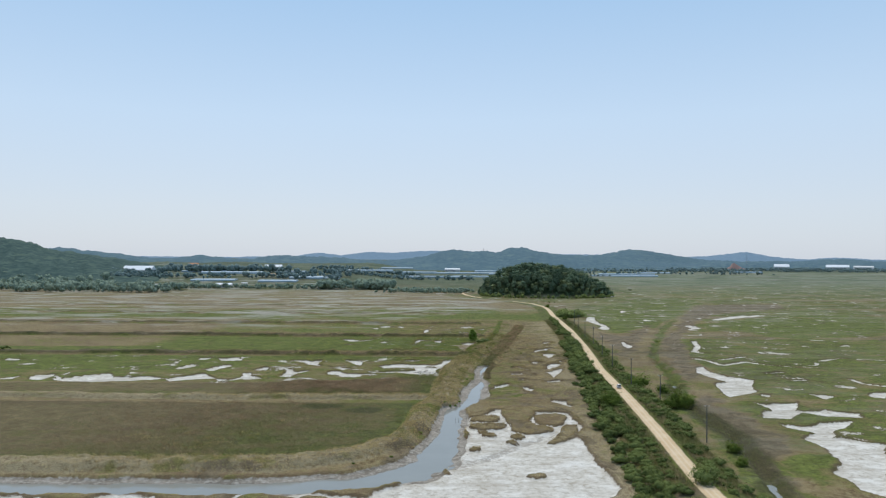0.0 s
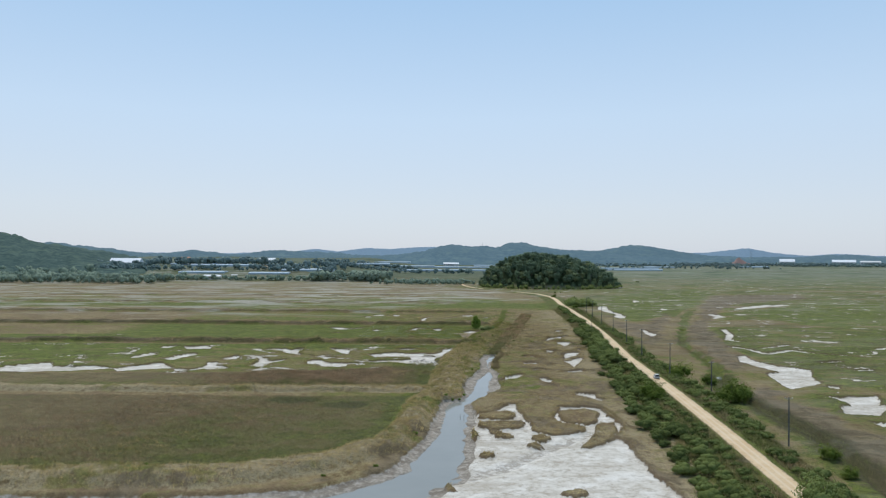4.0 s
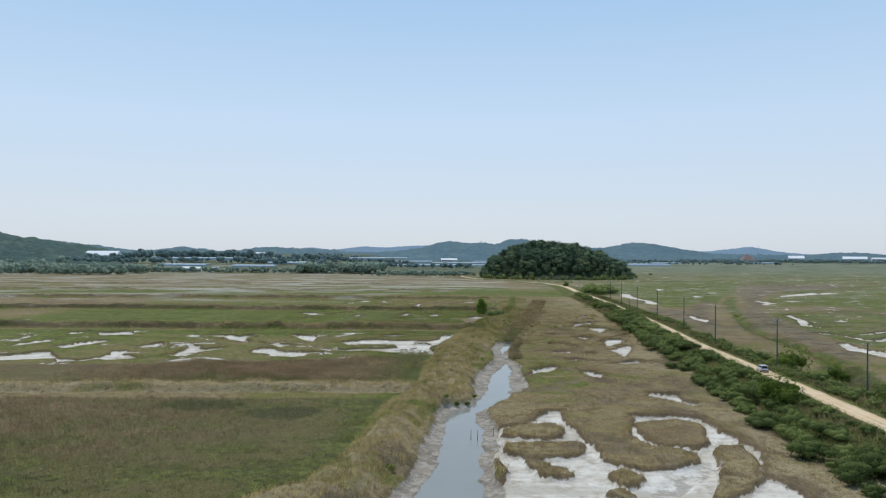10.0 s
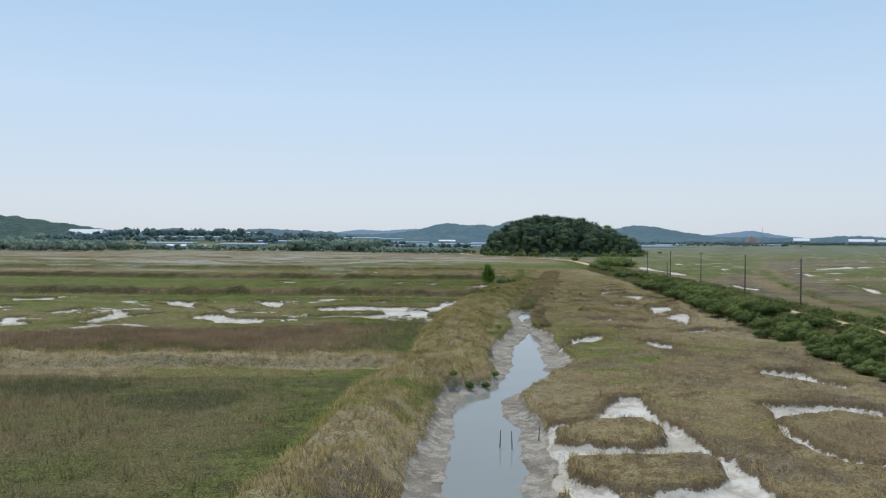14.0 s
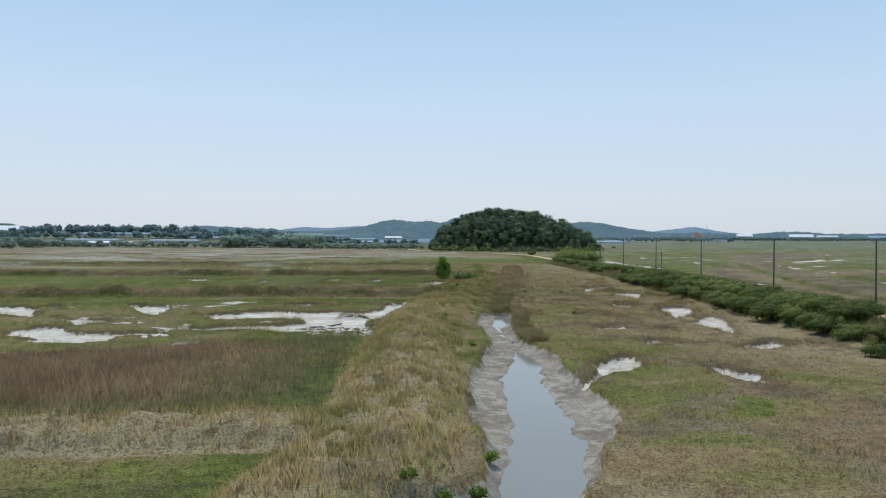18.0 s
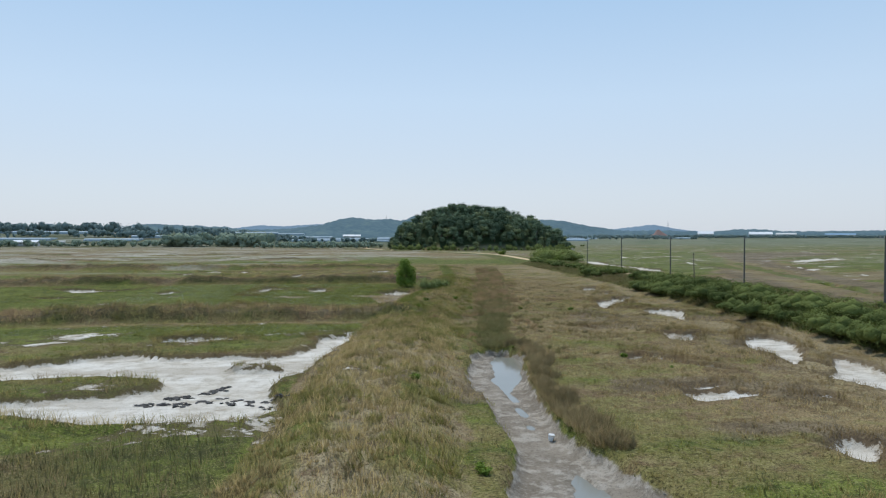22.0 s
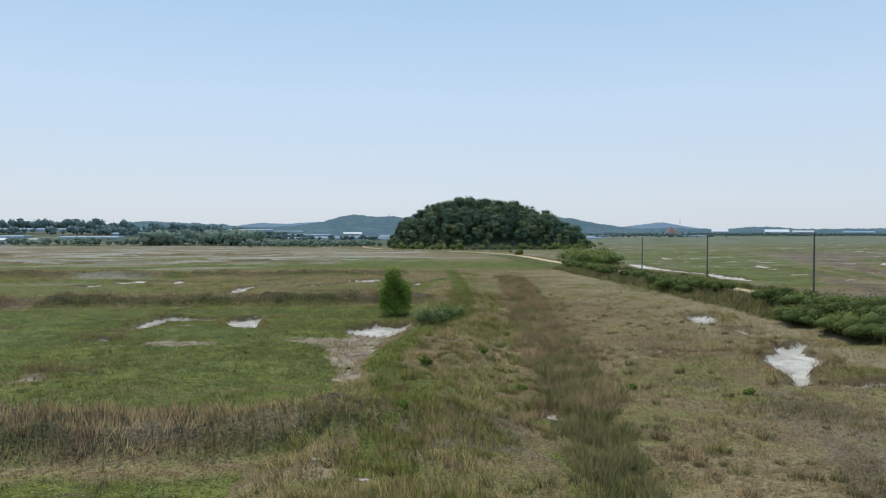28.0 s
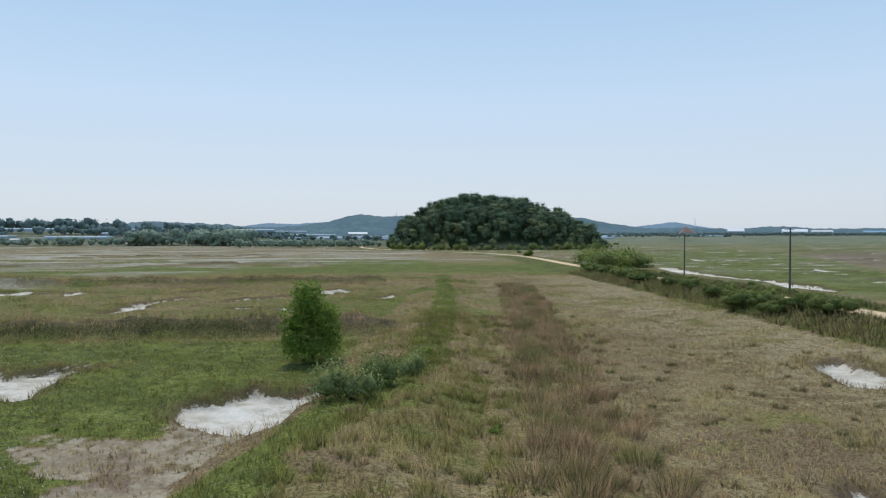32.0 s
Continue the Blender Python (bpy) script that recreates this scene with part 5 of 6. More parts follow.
# ---- the wooded hill ----
hill_kinds = []
for k in range(4):
    rr = np.random.default_rng(300 + k)
    blobs = [(rr.uniform(-2.0, 2.0), rr.uniform(-2.0, 2.0), rr.uniform(2.0, 7.2), rr.uniform(1.3, 2.9), rr.uniform(1.3, 2.9), rr.uniform(1.2, 2.3)) for _ in range(12)]
    hill_kinds.append(plant("hill_tree", blobs, 1500, 0.24, 310 + k, HILL_LIGHT if k == 3 else HILL_LEAF, [(([0, 0, -0.5], [0.2, 0, 3], [0, 0.1, 6.5]), (0.28, 0.2, 0.06))], "dark green broadleaf tree on the wooded hill", "tree", "trees on the hill", "crown", fill=0.62))
hx, hy, hrx, hry, hh = HILL
places = [[] for _ in hill_kinds]
rr = np.random.default_rng(5)
taken = []
for _ in range(20000):
    u, v = rr.uniform(-1.02, 1.02), rr.uniform(-1.05, 0.25)
    if u * u + v * v > 1.02 or len(taken) >= 298:
        continue
    x, y = hx + u * hrx, hy + v * hry
    if any((x - a) ** 2 + (y - b) ** 2 < 33 for a, b in taken):
        continue
    taken.append((x, y))
    edge = u * u + v * v
    places[3 if rr.uniform() < (0.3 if v < -0.8 else 0.12) else rr.integers(3)].append((x, y, rr.uniform(0.7, 1.5) * (0.7 if edge > 0.85 else 1.0), rr.uniform(0, 6.28)))
for first, some in zip(hill_kinds, places):
    scatter_copies(first, some)
edge_bush = plant("shrub", bush_blobs(r, 6, 4.4, 6), 420, 0.34, 131, LIGHT_LEAF, stem_set(r, 3, 3.5, 1.2, 0.08), "pale green shrub at the foot of the hill", "shrub", "shrubs at the foot of the hill")
scatter_copies(edge_bush, [(hx + hrx * 1.03 * math.sin(a), hy - hry * 1.06 * math.cos(a) - 3, sz, a * 9) for a, sz in zip(np.linspace(-1.25, 1.2, 40), [1.1, 0.7, 1.4, 0.9, 0.6, 1.2, 0.8, 1.5, 0.7, 0.9, 1.3, 0.7, 1.2, 1.5, 0.6, 0.8, 1.0, 0.5, 0.7, 1.2] * 2)])
for k, (a, s) in enumerate([(0.95, 1.5), (1.02, 2.1), (1.1, 1.6), (0.86, 1.1), (1.2, 1.3), (-0.3, 0.8)]):
    bm = bmesh.new()
    bmesh.ops.create_icosphere(bm, subdivisions=3, radius=s)
    for v in bm.verts:
        v.co *= 1 + 0.35 * (noise.noise(v.co * 0.9 + Vector((k * 7, 0, 0)))) + 0.12 * noise.noise(v.co * 3)
        v.co.z *= 0.8
    x, y = hx + hrx * 1.05 * math.sin(a), hy - hry * 1.06 * math.cos(a) - 2
    ob = part("rock", bm, ROCK)
    ob.location = (x, y, height(x, y) + s * 0.2)
    tagged(ob, "pale bare rock outcrop at the foot of the wooded hill", "rock", "rocks at the hill")


# ---- woods round the plain: one mesh of many small crowns ----
def woods(name, spots, label, leaf=FAR_LEAF, quads=15):
    """Spots: x, y, z, height. Each crown has a few lumps and leaf faces."""
    kinds = []
    for k in range(5):
        q = np.random.default_rng(500 + k)
        blobs = [(q.uniform(-0.18, 0.18), q.uniform(-0.18, 0.18), q.uniform(0.38, 0.74), q.uniform(0.2, 0.3), q.uniform(0.2, 0.3), q.uniform(0.22, 0.34)) for _ in range(3)]
        kinds.append(leaf_cloud(blobs, quads * 3, 0.05, 510 + k, 0.0, 1, 0.8))
    vs, fs, ns, base = [], [], [], 0
    q = np.random.default_rng(9)
    for x, y, z, h in spots:
        v, f, nv = kinds[q.integers(5)]
        a = q.uniform(0, 6.28)
        w = h * q.uniform(0.85, 1.25)
        vs.append(np.stack([x + w * (v[:, 0] * math.cos(a) - v[:, 1] * math.sin(a)), y + w * (v[:, 0] * math.sin(a) + v[:, 1] * math.cos(a)), z + h * v[:, 2] - 0.1 * h], 1))
        ns.append(np.stack([nv[:, 0] * math.cos(a) - nv[:, 1] * math.sin(a), nv[:, 0] * math.sin(a) + nv[:, 1] * math.cos(a), nv[:, 2]], 1))
        fs.append(f + base)
        base += len(v)
    return tagged(new(name, mesh_of(name, np.concatenate(vs), np.concatenate(fs), leaf, normals=np.concatenate(ns))), label, "woods", kind="stuff")


q = np.random.default_rng(77)
# belts: x from, x to, y from, y to, how many, height from, to
BELTS = [(-205, -85, 1085, 1135, 190, 10, 21), (-100, 45, 985, 1040, 110, 5, 10), (-820, -400, 965, 1120, 620, 6, 17), (-430, -200, 1085, 1130, 150, 5, 11), (-640, -200, 1270, 1340, 170, 8, 15),
         (-600, -330, 1440, 1500, 90, 14, 24), (-250, 60, 1480, 1570, 150, 7, 14), (-330, -180, 1360, 1400, 50, 9, 18), (300, 900, 1900, 2000, 80, 7, 14), (740, 2300, 2130, 2440, 2000, 4, 12), (380, 900, 2080, 2400, 800, 4, 12), (150, 420, 1950, 2200, 260, 4, 11), (60, 330, 1480, 1530, 40, 6, 11),
         (-950, -560, 1100, 1400, 200, 11, 20), (-330, -60, 1700, 1760, 90, 8, 16), (150, 420, 1760, 1790, 40, 7, 13)]
spots = []
for x0, x1, y0, y1, n, h0, h1 in BELTS:
    xs, ys = q.uniform(x0, x1, n), q.uniform(y0, y1, n)
    keep = value_noise(xs / 30, ys / 30, 8) > 0.25
    zs = ground(xs, ys)["z"]
    spots += [(x, y, z, q.uniform(h0, h1)) for x, y, z, k in zip(xs, ys, zs, keep) if k]
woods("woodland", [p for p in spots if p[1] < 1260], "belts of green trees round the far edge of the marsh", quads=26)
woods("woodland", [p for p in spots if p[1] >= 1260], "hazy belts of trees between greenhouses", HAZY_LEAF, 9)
spots = []
for x, y, s in [(-250, 344, 2.4), (190, 900, 3), (130, 800, 2), (300, 1100, 3)]:
    spots += [(x + q.normal() * 2, y + q.normal() * 2, height(x, y), s * q.uniform(0.8, 1.2)) for _ in range(3)]
woods("bushes", spots, "scattered small bushes on the marsh", SHRUB_LEAF)


# ---- grass and reeds ----
def blades(name, x, y, z, tall, wide, count, fresh, material, label, lean=0.45, seed=0, category="grass", tint=0.0, outward=None):
    """Tufts of thin triangular blades at the given places; tall, wide and fresh go with the places."""
    q = np.random.default_rng(seed)
    n = len(x) * count
    bx, by, bz = np.repeat(x, count), np.repeat(y, count), np.repeat(z, count)
    h = np.repeat(tall, count) * q.uniform(0.55, 1.15, n)
    w = np.repeat(wide, count) * q.uniform(0.7, 1.3, n)
    a, b = q.uniform(0, 2 * np.pi, n), q.uniform(0, 2 * np.pi, n)
    off = np.repeat(tall, count) * 0.35
    if outward is not None:
        b, off = np.repeat(outward, count) + q.normal(size=n) * 0.5, off * 0.3
    bx, by = bx + q.normal(size=n) * off, by + q.normal(size=n) * off
    out = h * lean * q.uniform(0.2, 1.3, n)
    foot1 = np.stack([bx + np.cos(a) * w, by + np.sin(a) * w, bz - 0.06], 1)
    foot2 = np.stack([bx - np.cos(a) * w, by - np.sin(a) * w, bz - 0.06], 1)
    tip = np.stack([bx + np.cos(b) * out, by + np.sin(b) * out, bz + h], 1)
    south = (np.cross(foot2 - foot1, tip - foot1)[:, 1] > 0)[:, None]      # all blades show their faces to the south
    v = np.stack([np.where(south, foot2, foot1), np.where(south, foot1, foot2), tip], 1).reshape(-1, 3)
    up = np.stack([np.cos(b) * 0.35, np.sin(b) * 0.35, np.full(n, 0.93)], 1)
    patchy = np.repeat(0.9 * fbm(x, y, 5.5, 17) + 0.5 * fbm(x, y, 1.5, 37) + tint, count)
    tone = np.repeat(np.repeat(q.uniform(0, 1, len(x)), count) * 0.5 + q.uniform(0, 0.3, n) + patchy, 3)
    tone = np.clip(tone + np.tile([-0.08, -0.08, 0.42], n), 0, 1)          # pale tips, darker feet
    fr = np.repeat(np.clip(np.repeat(fresh, count) + q.normal(size=n) * 0.12, 0, 1), 3)
    ob = new(name, mesh_of(name, v, np.arange(3 * n).reshape(-1, 3), material, False, np.repeat(up, 3, axis=0), tone=tone, fresh=fr))
    return tagged(ob, label, category, kind="stuff")


def sow(x0, x1, y0, y1, per_m2, seed):
    q = np.random.default_rng(seed)
    n = int((x1 - x0) * (y1 - y0) * per_m2)
    x, y = q.uniform(x0, x1, n), q.uniform(y0, y1, n)
    g = ground(x, y)
    open_ground = (g["salt"] < -0.22) & (g["creek"] > 1.03) & (np.abs(g["road"]) > 3.2) & (g["mud"] < 0.4)
    return q, x, y, g, open_ground


def freshness(g, x, y):
    return np.clip((g["green"] + 0.9 * fbm(x, y, 6, 13) + 0.5 * fbm(x, y, 1.8, 29) - 0.22) / 0.5, 0, 1)


def thinned(q, x, y, x0, x1, y0, y1, soft=14.0):
    """Keeps fewer plants towards the edges of a patch, so that it has no hard border."""
    edge = np.minimum.reduce([x - x0, x1 - x, y - y0, y1 - y]) / soft
    return q.uniform(size=len(x)) < np.clip(edge, 0.0, 1.0)


# low marsh grass, thickest beside the creek and the old bank
for k, (x0, x1, y0, y1, per, tall) in enumerate([(-40, 72, 130, 310, 2.3, 0.34), (-34, 86, 292, 455, 4.0, 0.36), (-100, -22, 240, 440, 0.9, 0.36), (-40, 110, 425, 570, 1.2, 0.42)]):
    q, x, y, g, ok = sow(x0, x1, y0, y1, per, 100 + k)
    ok &= (g["reed"] < 0.5) & (g["berm"] < 0.75) & thinned(q, x, y, x0, x1, y0, y1)
    x, y, z = x[ok], y[ok], g["z"][ok]
    g = {key: val[ok] for key, val in g.items()}
    lush = freshness(g, x, y)
    t = tall * (0.35 + 1.5 * np.clip(fbm(x, y, 3.5, 41) * 1.4 + 0.42, 0, 1)) * (0.75 + 0.7 * step(0.3, 0.9, z))
    fringe = step(1.3, 0.5, np.abs(g["salt"] + 0.95)) * (g["salt"] > -2.4)
    blades("marsh_grass", x, y, z, t * (1 + 0.9 * fringe + 0.5 * g["brown"]), np.full(len(x), 0.02), 6, lush * (1 - 0.6 * fringe), GRASS, "low tangled marsh grass, straw brown with green patches", 0.7, seed=200 + k, tint=-0.28 * fringe - 0.30 * g["brown"])
# reeds: tall, brown-headed stands
for k, (x0, x1, y0, y1, per, tall) in enumerate([(-130, -8, 126, 214, 2.2, 0.8), (-96, 6, 224, 276, 7.0, 0.9), (12, 72, 308, 520, 2.2, 0.9), (80, 132, 90, 340, 1.0, 1.4), (-150, 14, 337, 351, 3.0, 1.0), (-200, 28, 429, 443, 1.8, 1.1), (-200, 32, 519, 534, 1.4, 1.1)]):
    q, x, y, g, ok = sow(x0, x1, y0, y1, per, 300 + k)
    ok &= (g["reed"] > 0.3) & (q.uniform(size=len(x)) < g["reed"]) & thinned(q, x, y, x0, x1, -1e5, 1e5, 45.0 if k < 2 else 8.0)
    x, y, z = x[ok], y[ok], g["z"][ok]
    g = {key: val[ok] for key, val in g.items()}
    lush = np.clip(freshness(g, x, y) * 0.9 + (0.25 if k == 3 else 0), 0, 1)
    t = tall * (0.6 + 0.9 * np.clip(fbm(x, y, 8, 43) + 0.4, 0, 1))
    blades("reed_bed", x, y, z, t, np.full(len(x), 0.03 if k > 3 else 0.017), 6, lush, RUSTY_REED if k == 2 else REED, "tall reeds, reddish brown above fresh green", 0.6 if k == 2 else 0.5, 400 + k, "reeds")
# rank dry grass on the dikes and the creek bank
for k, (x0, x1, y0, y1, per) in enumerate([(-110, 34, 116, 360, 2.2), (-100, 40, 425, 535, 0.9)]):
    q, x, y, g, ok = sow(x0, x1, y0, y1, per, 700 + k)
    ok &= (g["z"] > 0.45) & (g["berm"] < 0.05) & thinned(q, x, y, x0, x1, -1e5, 1e5, 30.0)
    x, y, z = x[ok], y[ok], g["z"][ok]
    g = {key: val[ok] for key, val in g.items()}
    t = 0.75 * (0.6 + 0.9 * np.clip(fbm(x, y, 4, 47) + 0.4, 0, 1))
    blades("bank_grass", x, y, z, t, np.full(len(x), 0.025), 6, freshness(g, x, y) * 0.8, GRASS, "rank dry grass on an old earth bank", 0.7, 720 + k, tint=0.22)
# tussocks: single rank clumps, rusty along the swale and green on the bank
q = np.random.default_rng(61)
for k, (n, y0, y1, side0, side1, rad, tall, lush, mat, lab) in enumerate([(420, 350, 520, -3.6, 3.6, 1.2, 1.35, 0.08, RUSTY_REED, "feathery rusty reed tussocks along a dry swale"), (190, 312, 372, -1.9, 2.4, 1.0, 1.0, 0.8, REED, "green reed tussocks along a dry swale"),
                                                                         (330, 300, 450, -16, -4, 0.65, 0.75, 0.8, GRASS, "fresh green grass tussocks on the old bank"), (260, 300, 450, -15, 8, 0.6, 0.8, 0.1, RUSTY_REED, "brown reed tussocks in dry grass"),
                                                                         (130, 300, 420, 4, 30, 0.45, 0.6, 0.6, REED, "dark green rush tussocks in dry grass"), (150, 266, 314, 0.2, 2.6, 0.8, 1.1, 0.45, REED, "dark reed tussocks on the creek's edge"),
                                                                         (330, 204, 345, -7, 6, 0.6, 0.6, 0.75, GRASS, "fresh green grass tussocks on the creek bank"), (240, 204, 345, -7, 6, 0.6, 0.5, 0.0, GRASS, "straw-pale grass tussocks on the creek bank")]):
    cy = q.uniform(y0, y1, n)
    cx = np.interp(cy, [p[1] for p in SWALE_LINE], [p[0] for p in SWALE_LINE]) + q.uniform(side0, side1, n)
    if k == 5:
        cx = np.interp(cy, [p[1] for p in CREEK_LINE[16:]], [p[0] + p[2] for p in CREEK_LINE[16:]]) + q.uniform(side0, side1, n)
    if k > 5:
        cx = np.interp(cy, [p[1] for p in BANK_LINE[7:]], [p[0] for p in BANK_LINE[7:]]) + q.uniform(side0, side1, n)
    size = q.uniform(0.5, 1.25, n)
    each = 64 if k in (0, 1, 5) else 40
    a, d = q.uniform(0, 6.28, (n, each)), rad * size[:, None] * np.sqrt(q.uniform(0, 1, (n, each)))
    x, y = (cx[:, None] + d * np.cos(a)).ravel(), (cy[:, None] + d * np.sin(a)).ravel()
    t = (tall * size[:, None] * (1 - 0.45 * (d / (rad * size[:, None])) ** 2)).ravel()
    g = ground(x, y)
    ok = (g["salt"] < -0.3) & (g["creek"] > 1.1)
    blades("tussock", x[ok], y[ok], g["z"][ok], t[ok], np.full(ok.sum(), 0.018), 3, np.repeat(np.where(q.uniform(size=n) < (0.4 if k in (0, 3) else 0.0), 0.75, lush), each)[ok], mat, lab, 0.75, 620 + k, tint=0.06, outward=a.ravel()[ok])
# white flower heads over the greenest paddies
for k, (x0, x1, y0, y1, per) in enumerate([(-44, 12, 353, 428, 5.0), (-44, 8, 322, 337, 3.0)]):
    q, x, y, g, ok = sow(x0, x1, y0, y1, per, 800 + k)
    ok &= (fbm(x, y, 14, 53) > -0.05) & (g["green"] > 0.4)
    x, y, z = x[ok], y[ok], g["z"][ok]
    n, a, w = len(x), q.uniform(0, 6.28, ok.sum()), q.uniform(0.014, 0.034, ok.sum())
    corners = [np.stack([x + w * np.cos(a + t), y + w * np.sin(a + t), z + 0.30 + 0.04 * math.cos(t)], 1) for t in (0, 2.1, 4.2)]
    heads = new("wild_flowers", mesh_of("wild_flowers", np.stack(corners, 1).reshape(-1, 3), np.arange(3 * n).reshape(-1, 3), BLOSSOM))
    tagged(heads, "tiny white flower heads over green marsh grass", "flowers", kind="stuff")
# weeds and brambles under the hedges
q, x, y, g, ok = sow(40, 112, 98, 560, 2.6, 555)
ok &= (g["berm"] > 0.15) & (np.abs(g["road"]) > 3.0)
x, y, z = x[ok], y[ok], g["z"][ok]
blades("undergrowth", x, y, z, np.full(len(x), 1.1) * q.uniform(0.5, 1.2, len(x)), np.full(len(x), 0.06), 5, np.clip(0.75 + 0.8 * fbm(x, y, 9, 71), 0, 1), REED, "green weeds and brambles along the road banks", 0.6, 556, "weeds")


# ---- utility poles ----
def utility_pole(tall=11.8):
    root = new("utility_pole")
    tagged(root, "slender grey concrete utility pole with a steel crossarm", "pole", "utility poles along the road")
    part("shaft", tube([(0, 0, -0.3), (0, 0, tall * 0.5), (0, 0, tall)], (0.19, 0.165, 0.125), 12), CONCRETE, root)
    arm = part("crossarm", box(1.8, 0.09, 0.09, (0, 0.14, tall - 0.35), 0.01), STEEL, root, "galvanised steel crossarm")
    for dx in (-0.8, -0.1, 0.8):
        part("insulator", tube([(dx, 0.14, tall - 0.31), (dx, 0.14, tall - 0.22), (dx, 0.14, tall - 0.2), (dx, 0.14, tall - 0.08)], (0.03, 0.05, 0.075, 0.04), 10), PORCELAIN, root, "pale porcelain insulator")
    for s in (-1, 1):
        part("brace", tube([(s * 0.55, 0.14, tall - 0.4), (0, 0.12, tall - 0.95)], (0.02, 0.02), 6), STEEL, root)
    for k in range(7):
        part("step_bolt", tube([(0, 0, 1.9 + k * 0.9), (0.30 * (-1) ** k, 0, 1.9 + k * 0.9)], (0.012, 0.012), 5), STEEL, root)
    return root


pole = utility_pole()
for k, (x, y) in enumerate([(84.5, 206), (81.5, 238), (84, 284), (87.5, 323), (92.6, 372), (96.2, 416.8), (100.3, 464), (107.7, 521.5), (83, 152), (101, 933), (172, 904), (188, 902), (217, 922)]):
    m = pose(x, y, height(x, y), 0, 0, -10)
    (pole if k == 0 else copy_thing(pole, m)).matrix_basis = m
short = new("telephone_pole")
tagged(short, "short dark wooden telephone pole beside the hedge", "pole")
part("shaft", tube([(0, 0, -0.3), (-0.12, 0, 4.0), (-0.3, 0, 8.0)], (0.14, 0.12, 0.09), 10), STAKE_WOOD, short)
part("crossarm", box(0.9, 0.07, 0.07, (-0.28, 0.1, 7.6), 0.01), STAKE_WOOD, short)
short.location = (81, 372.4, height(81, 372.4))


# ---- the parked car ----
def car():
    root = new("car")
    tagged(root, "silver hatchback parked on the dirt road", "car")
    L, W = 4.0, 1.68

    def hull(sections, material, name, parent, label=""):
        """A closed shell through cross sections: y, half width low, half width high, z low, z high."""
        bm = bmesh.new()
        rings = []
        for y, a, b, z0, z1 in sections:
            ring = [(-a * 0.94, z0), (-a, z0 + 0.12), (-a, z0 + (z1 - z0) * 0.6), (-b, z1 - 0.05), (-b * 0.88, z1), (b * 0.88, z1), (b, z1 - 0.05), (a, z0 + (z1 - z0) * 0.6), (a, z0 + 0.12), (a * 0.94, z0)]
            rings.append([bm.verts.new((x, y, z)) for x, z in ring])
        for p, q2 in zip(rings[:-1], rings[1:]):
            for i in range(len(p)):
                j = (i + 1) % len(p)
                bm.faces.new((p[i], p[j], q2[j], q2[i]))
        bm.faces.new(rings[0])
        bm.faces.new(rings[-1][::-1])
        bmesh.ops.recalc_face_normals(bm, faces=bm.faces[:])
        for f in bm.faces:
            f.smooth = True
        return part(name, bm, material, parent, label)

    body = hull([(-2.0, 0.70, 0.66, 0.36, 0.80), (-1.9, 0.80, 0.76, 0.26, 0.95), (-1.2, 0.84, 0.80, 0.20, 0.97), (0.6, 0.84, 0.80, 0.20, 0.94), (1.2, 0.83, 0.76, 0.22, 0.86), (1.8, 0.78, 0.66, 0.26, 0.74), (2.0, 0.66, 0.56, 0.34, 0.62)], SILVER, "body", root)
    cabin = hull([(-1.92, 0.72, 0.64, 0.90, 1.02), (-1.6, 0.74, 0.60, 0.90, 1.42), (-0.9, 0.76, 0.62, 0.90, 1.50), (0.1, 0.76, 0.62, 0.90, 1.47), (0.5, 0.75, 0.62, 0.88, 1.30), (1.15, 0.72, 0.64, 0.84, 0.92)], GLASS, "cabin_glass", root, "dark tinted windows")
    part("roof", box(1.26, 1.75, 0.05, (0, -0.62, 1.50), 0.02), SILVER, root)
    for s in (-1, 1):
        for y0, y1, z0, z1, x0, x1 in ((0.98, 0.18, 0.93, 1.47, 0.745, 0.63), (-0.42, -0.46, 0.93, 1.48, 0.77, 0.635), (-1.86, -1.55, 0.95, 1.46, 0.735, 0.61)):
            part("pillar", tube([(s * x0, y0, z0), (s * x1, y1, z1)], (0.05, 0.045), 6), SILVER, root)
        part("tail_light", box(0.16, 0.06, 0.22, (s * 0.66, -1.95, 0.84), 0.02), RED_GLASS, root, "red tail light")
        part("headlight", box(0.30, 0.10, 0.14, (s * 0.55, 1.93, 0.62), 0.03), CLEAR_LENS, root, "clear headlight")
        part("mirror", box(0.18, 0.10, 0.13, (s * 0.90, 0.72, 0.98), 0.03), SILVER, root)
        for y in (-1.22, 1.28):
            bm = bmesh.new()
            bmesh.ops.create_cone(bm, cap_ends=True, segments=24, radius1=0.31, radius2=0.31, depth=0.2)
            bmesh.ops.bevel(bm, geom=[e for e in bm.edges if len(e.link_faces) == 2 and e.calc_face_angle(0) > 1], offset=0.04, segments=2, affect="EDGES")
            bmesh.ops.rotate(bm, matrix=Matrix.Rotation(radians(90), 3, "Y"), verts=bm.verts)
            bmesh.ops.translate(bm, vec=(s * 0.75, y, 0.31), verts=bm.verts)
            wheel = part("wheel", bm, RUBBER, root, "black rubber tyre")
            bm = bmesh.new()
            bmesh.ops.create_cone(bm, cap_ends=True, segments=20, radius1=0.2, radius2=0.17, depth=0.03)
            bmesh.ops.rotate(bm, matrix=Matrix.Rotation(radians(90 * s), 3, "Y"), verts=bm.verts)
            bmesh.ops.translate(bm, vec=(s * 0.86, y, 0.31), verts=bm.verts)
            part("rim", bm, STEEL, wheel, "alloy wheel rim")
    part("rear_window", box(1.05, 0.03, 0.36, (0, -1.80, 1.20), 0.01), GLASS, root).rotation_euler = (0, 0, 0)
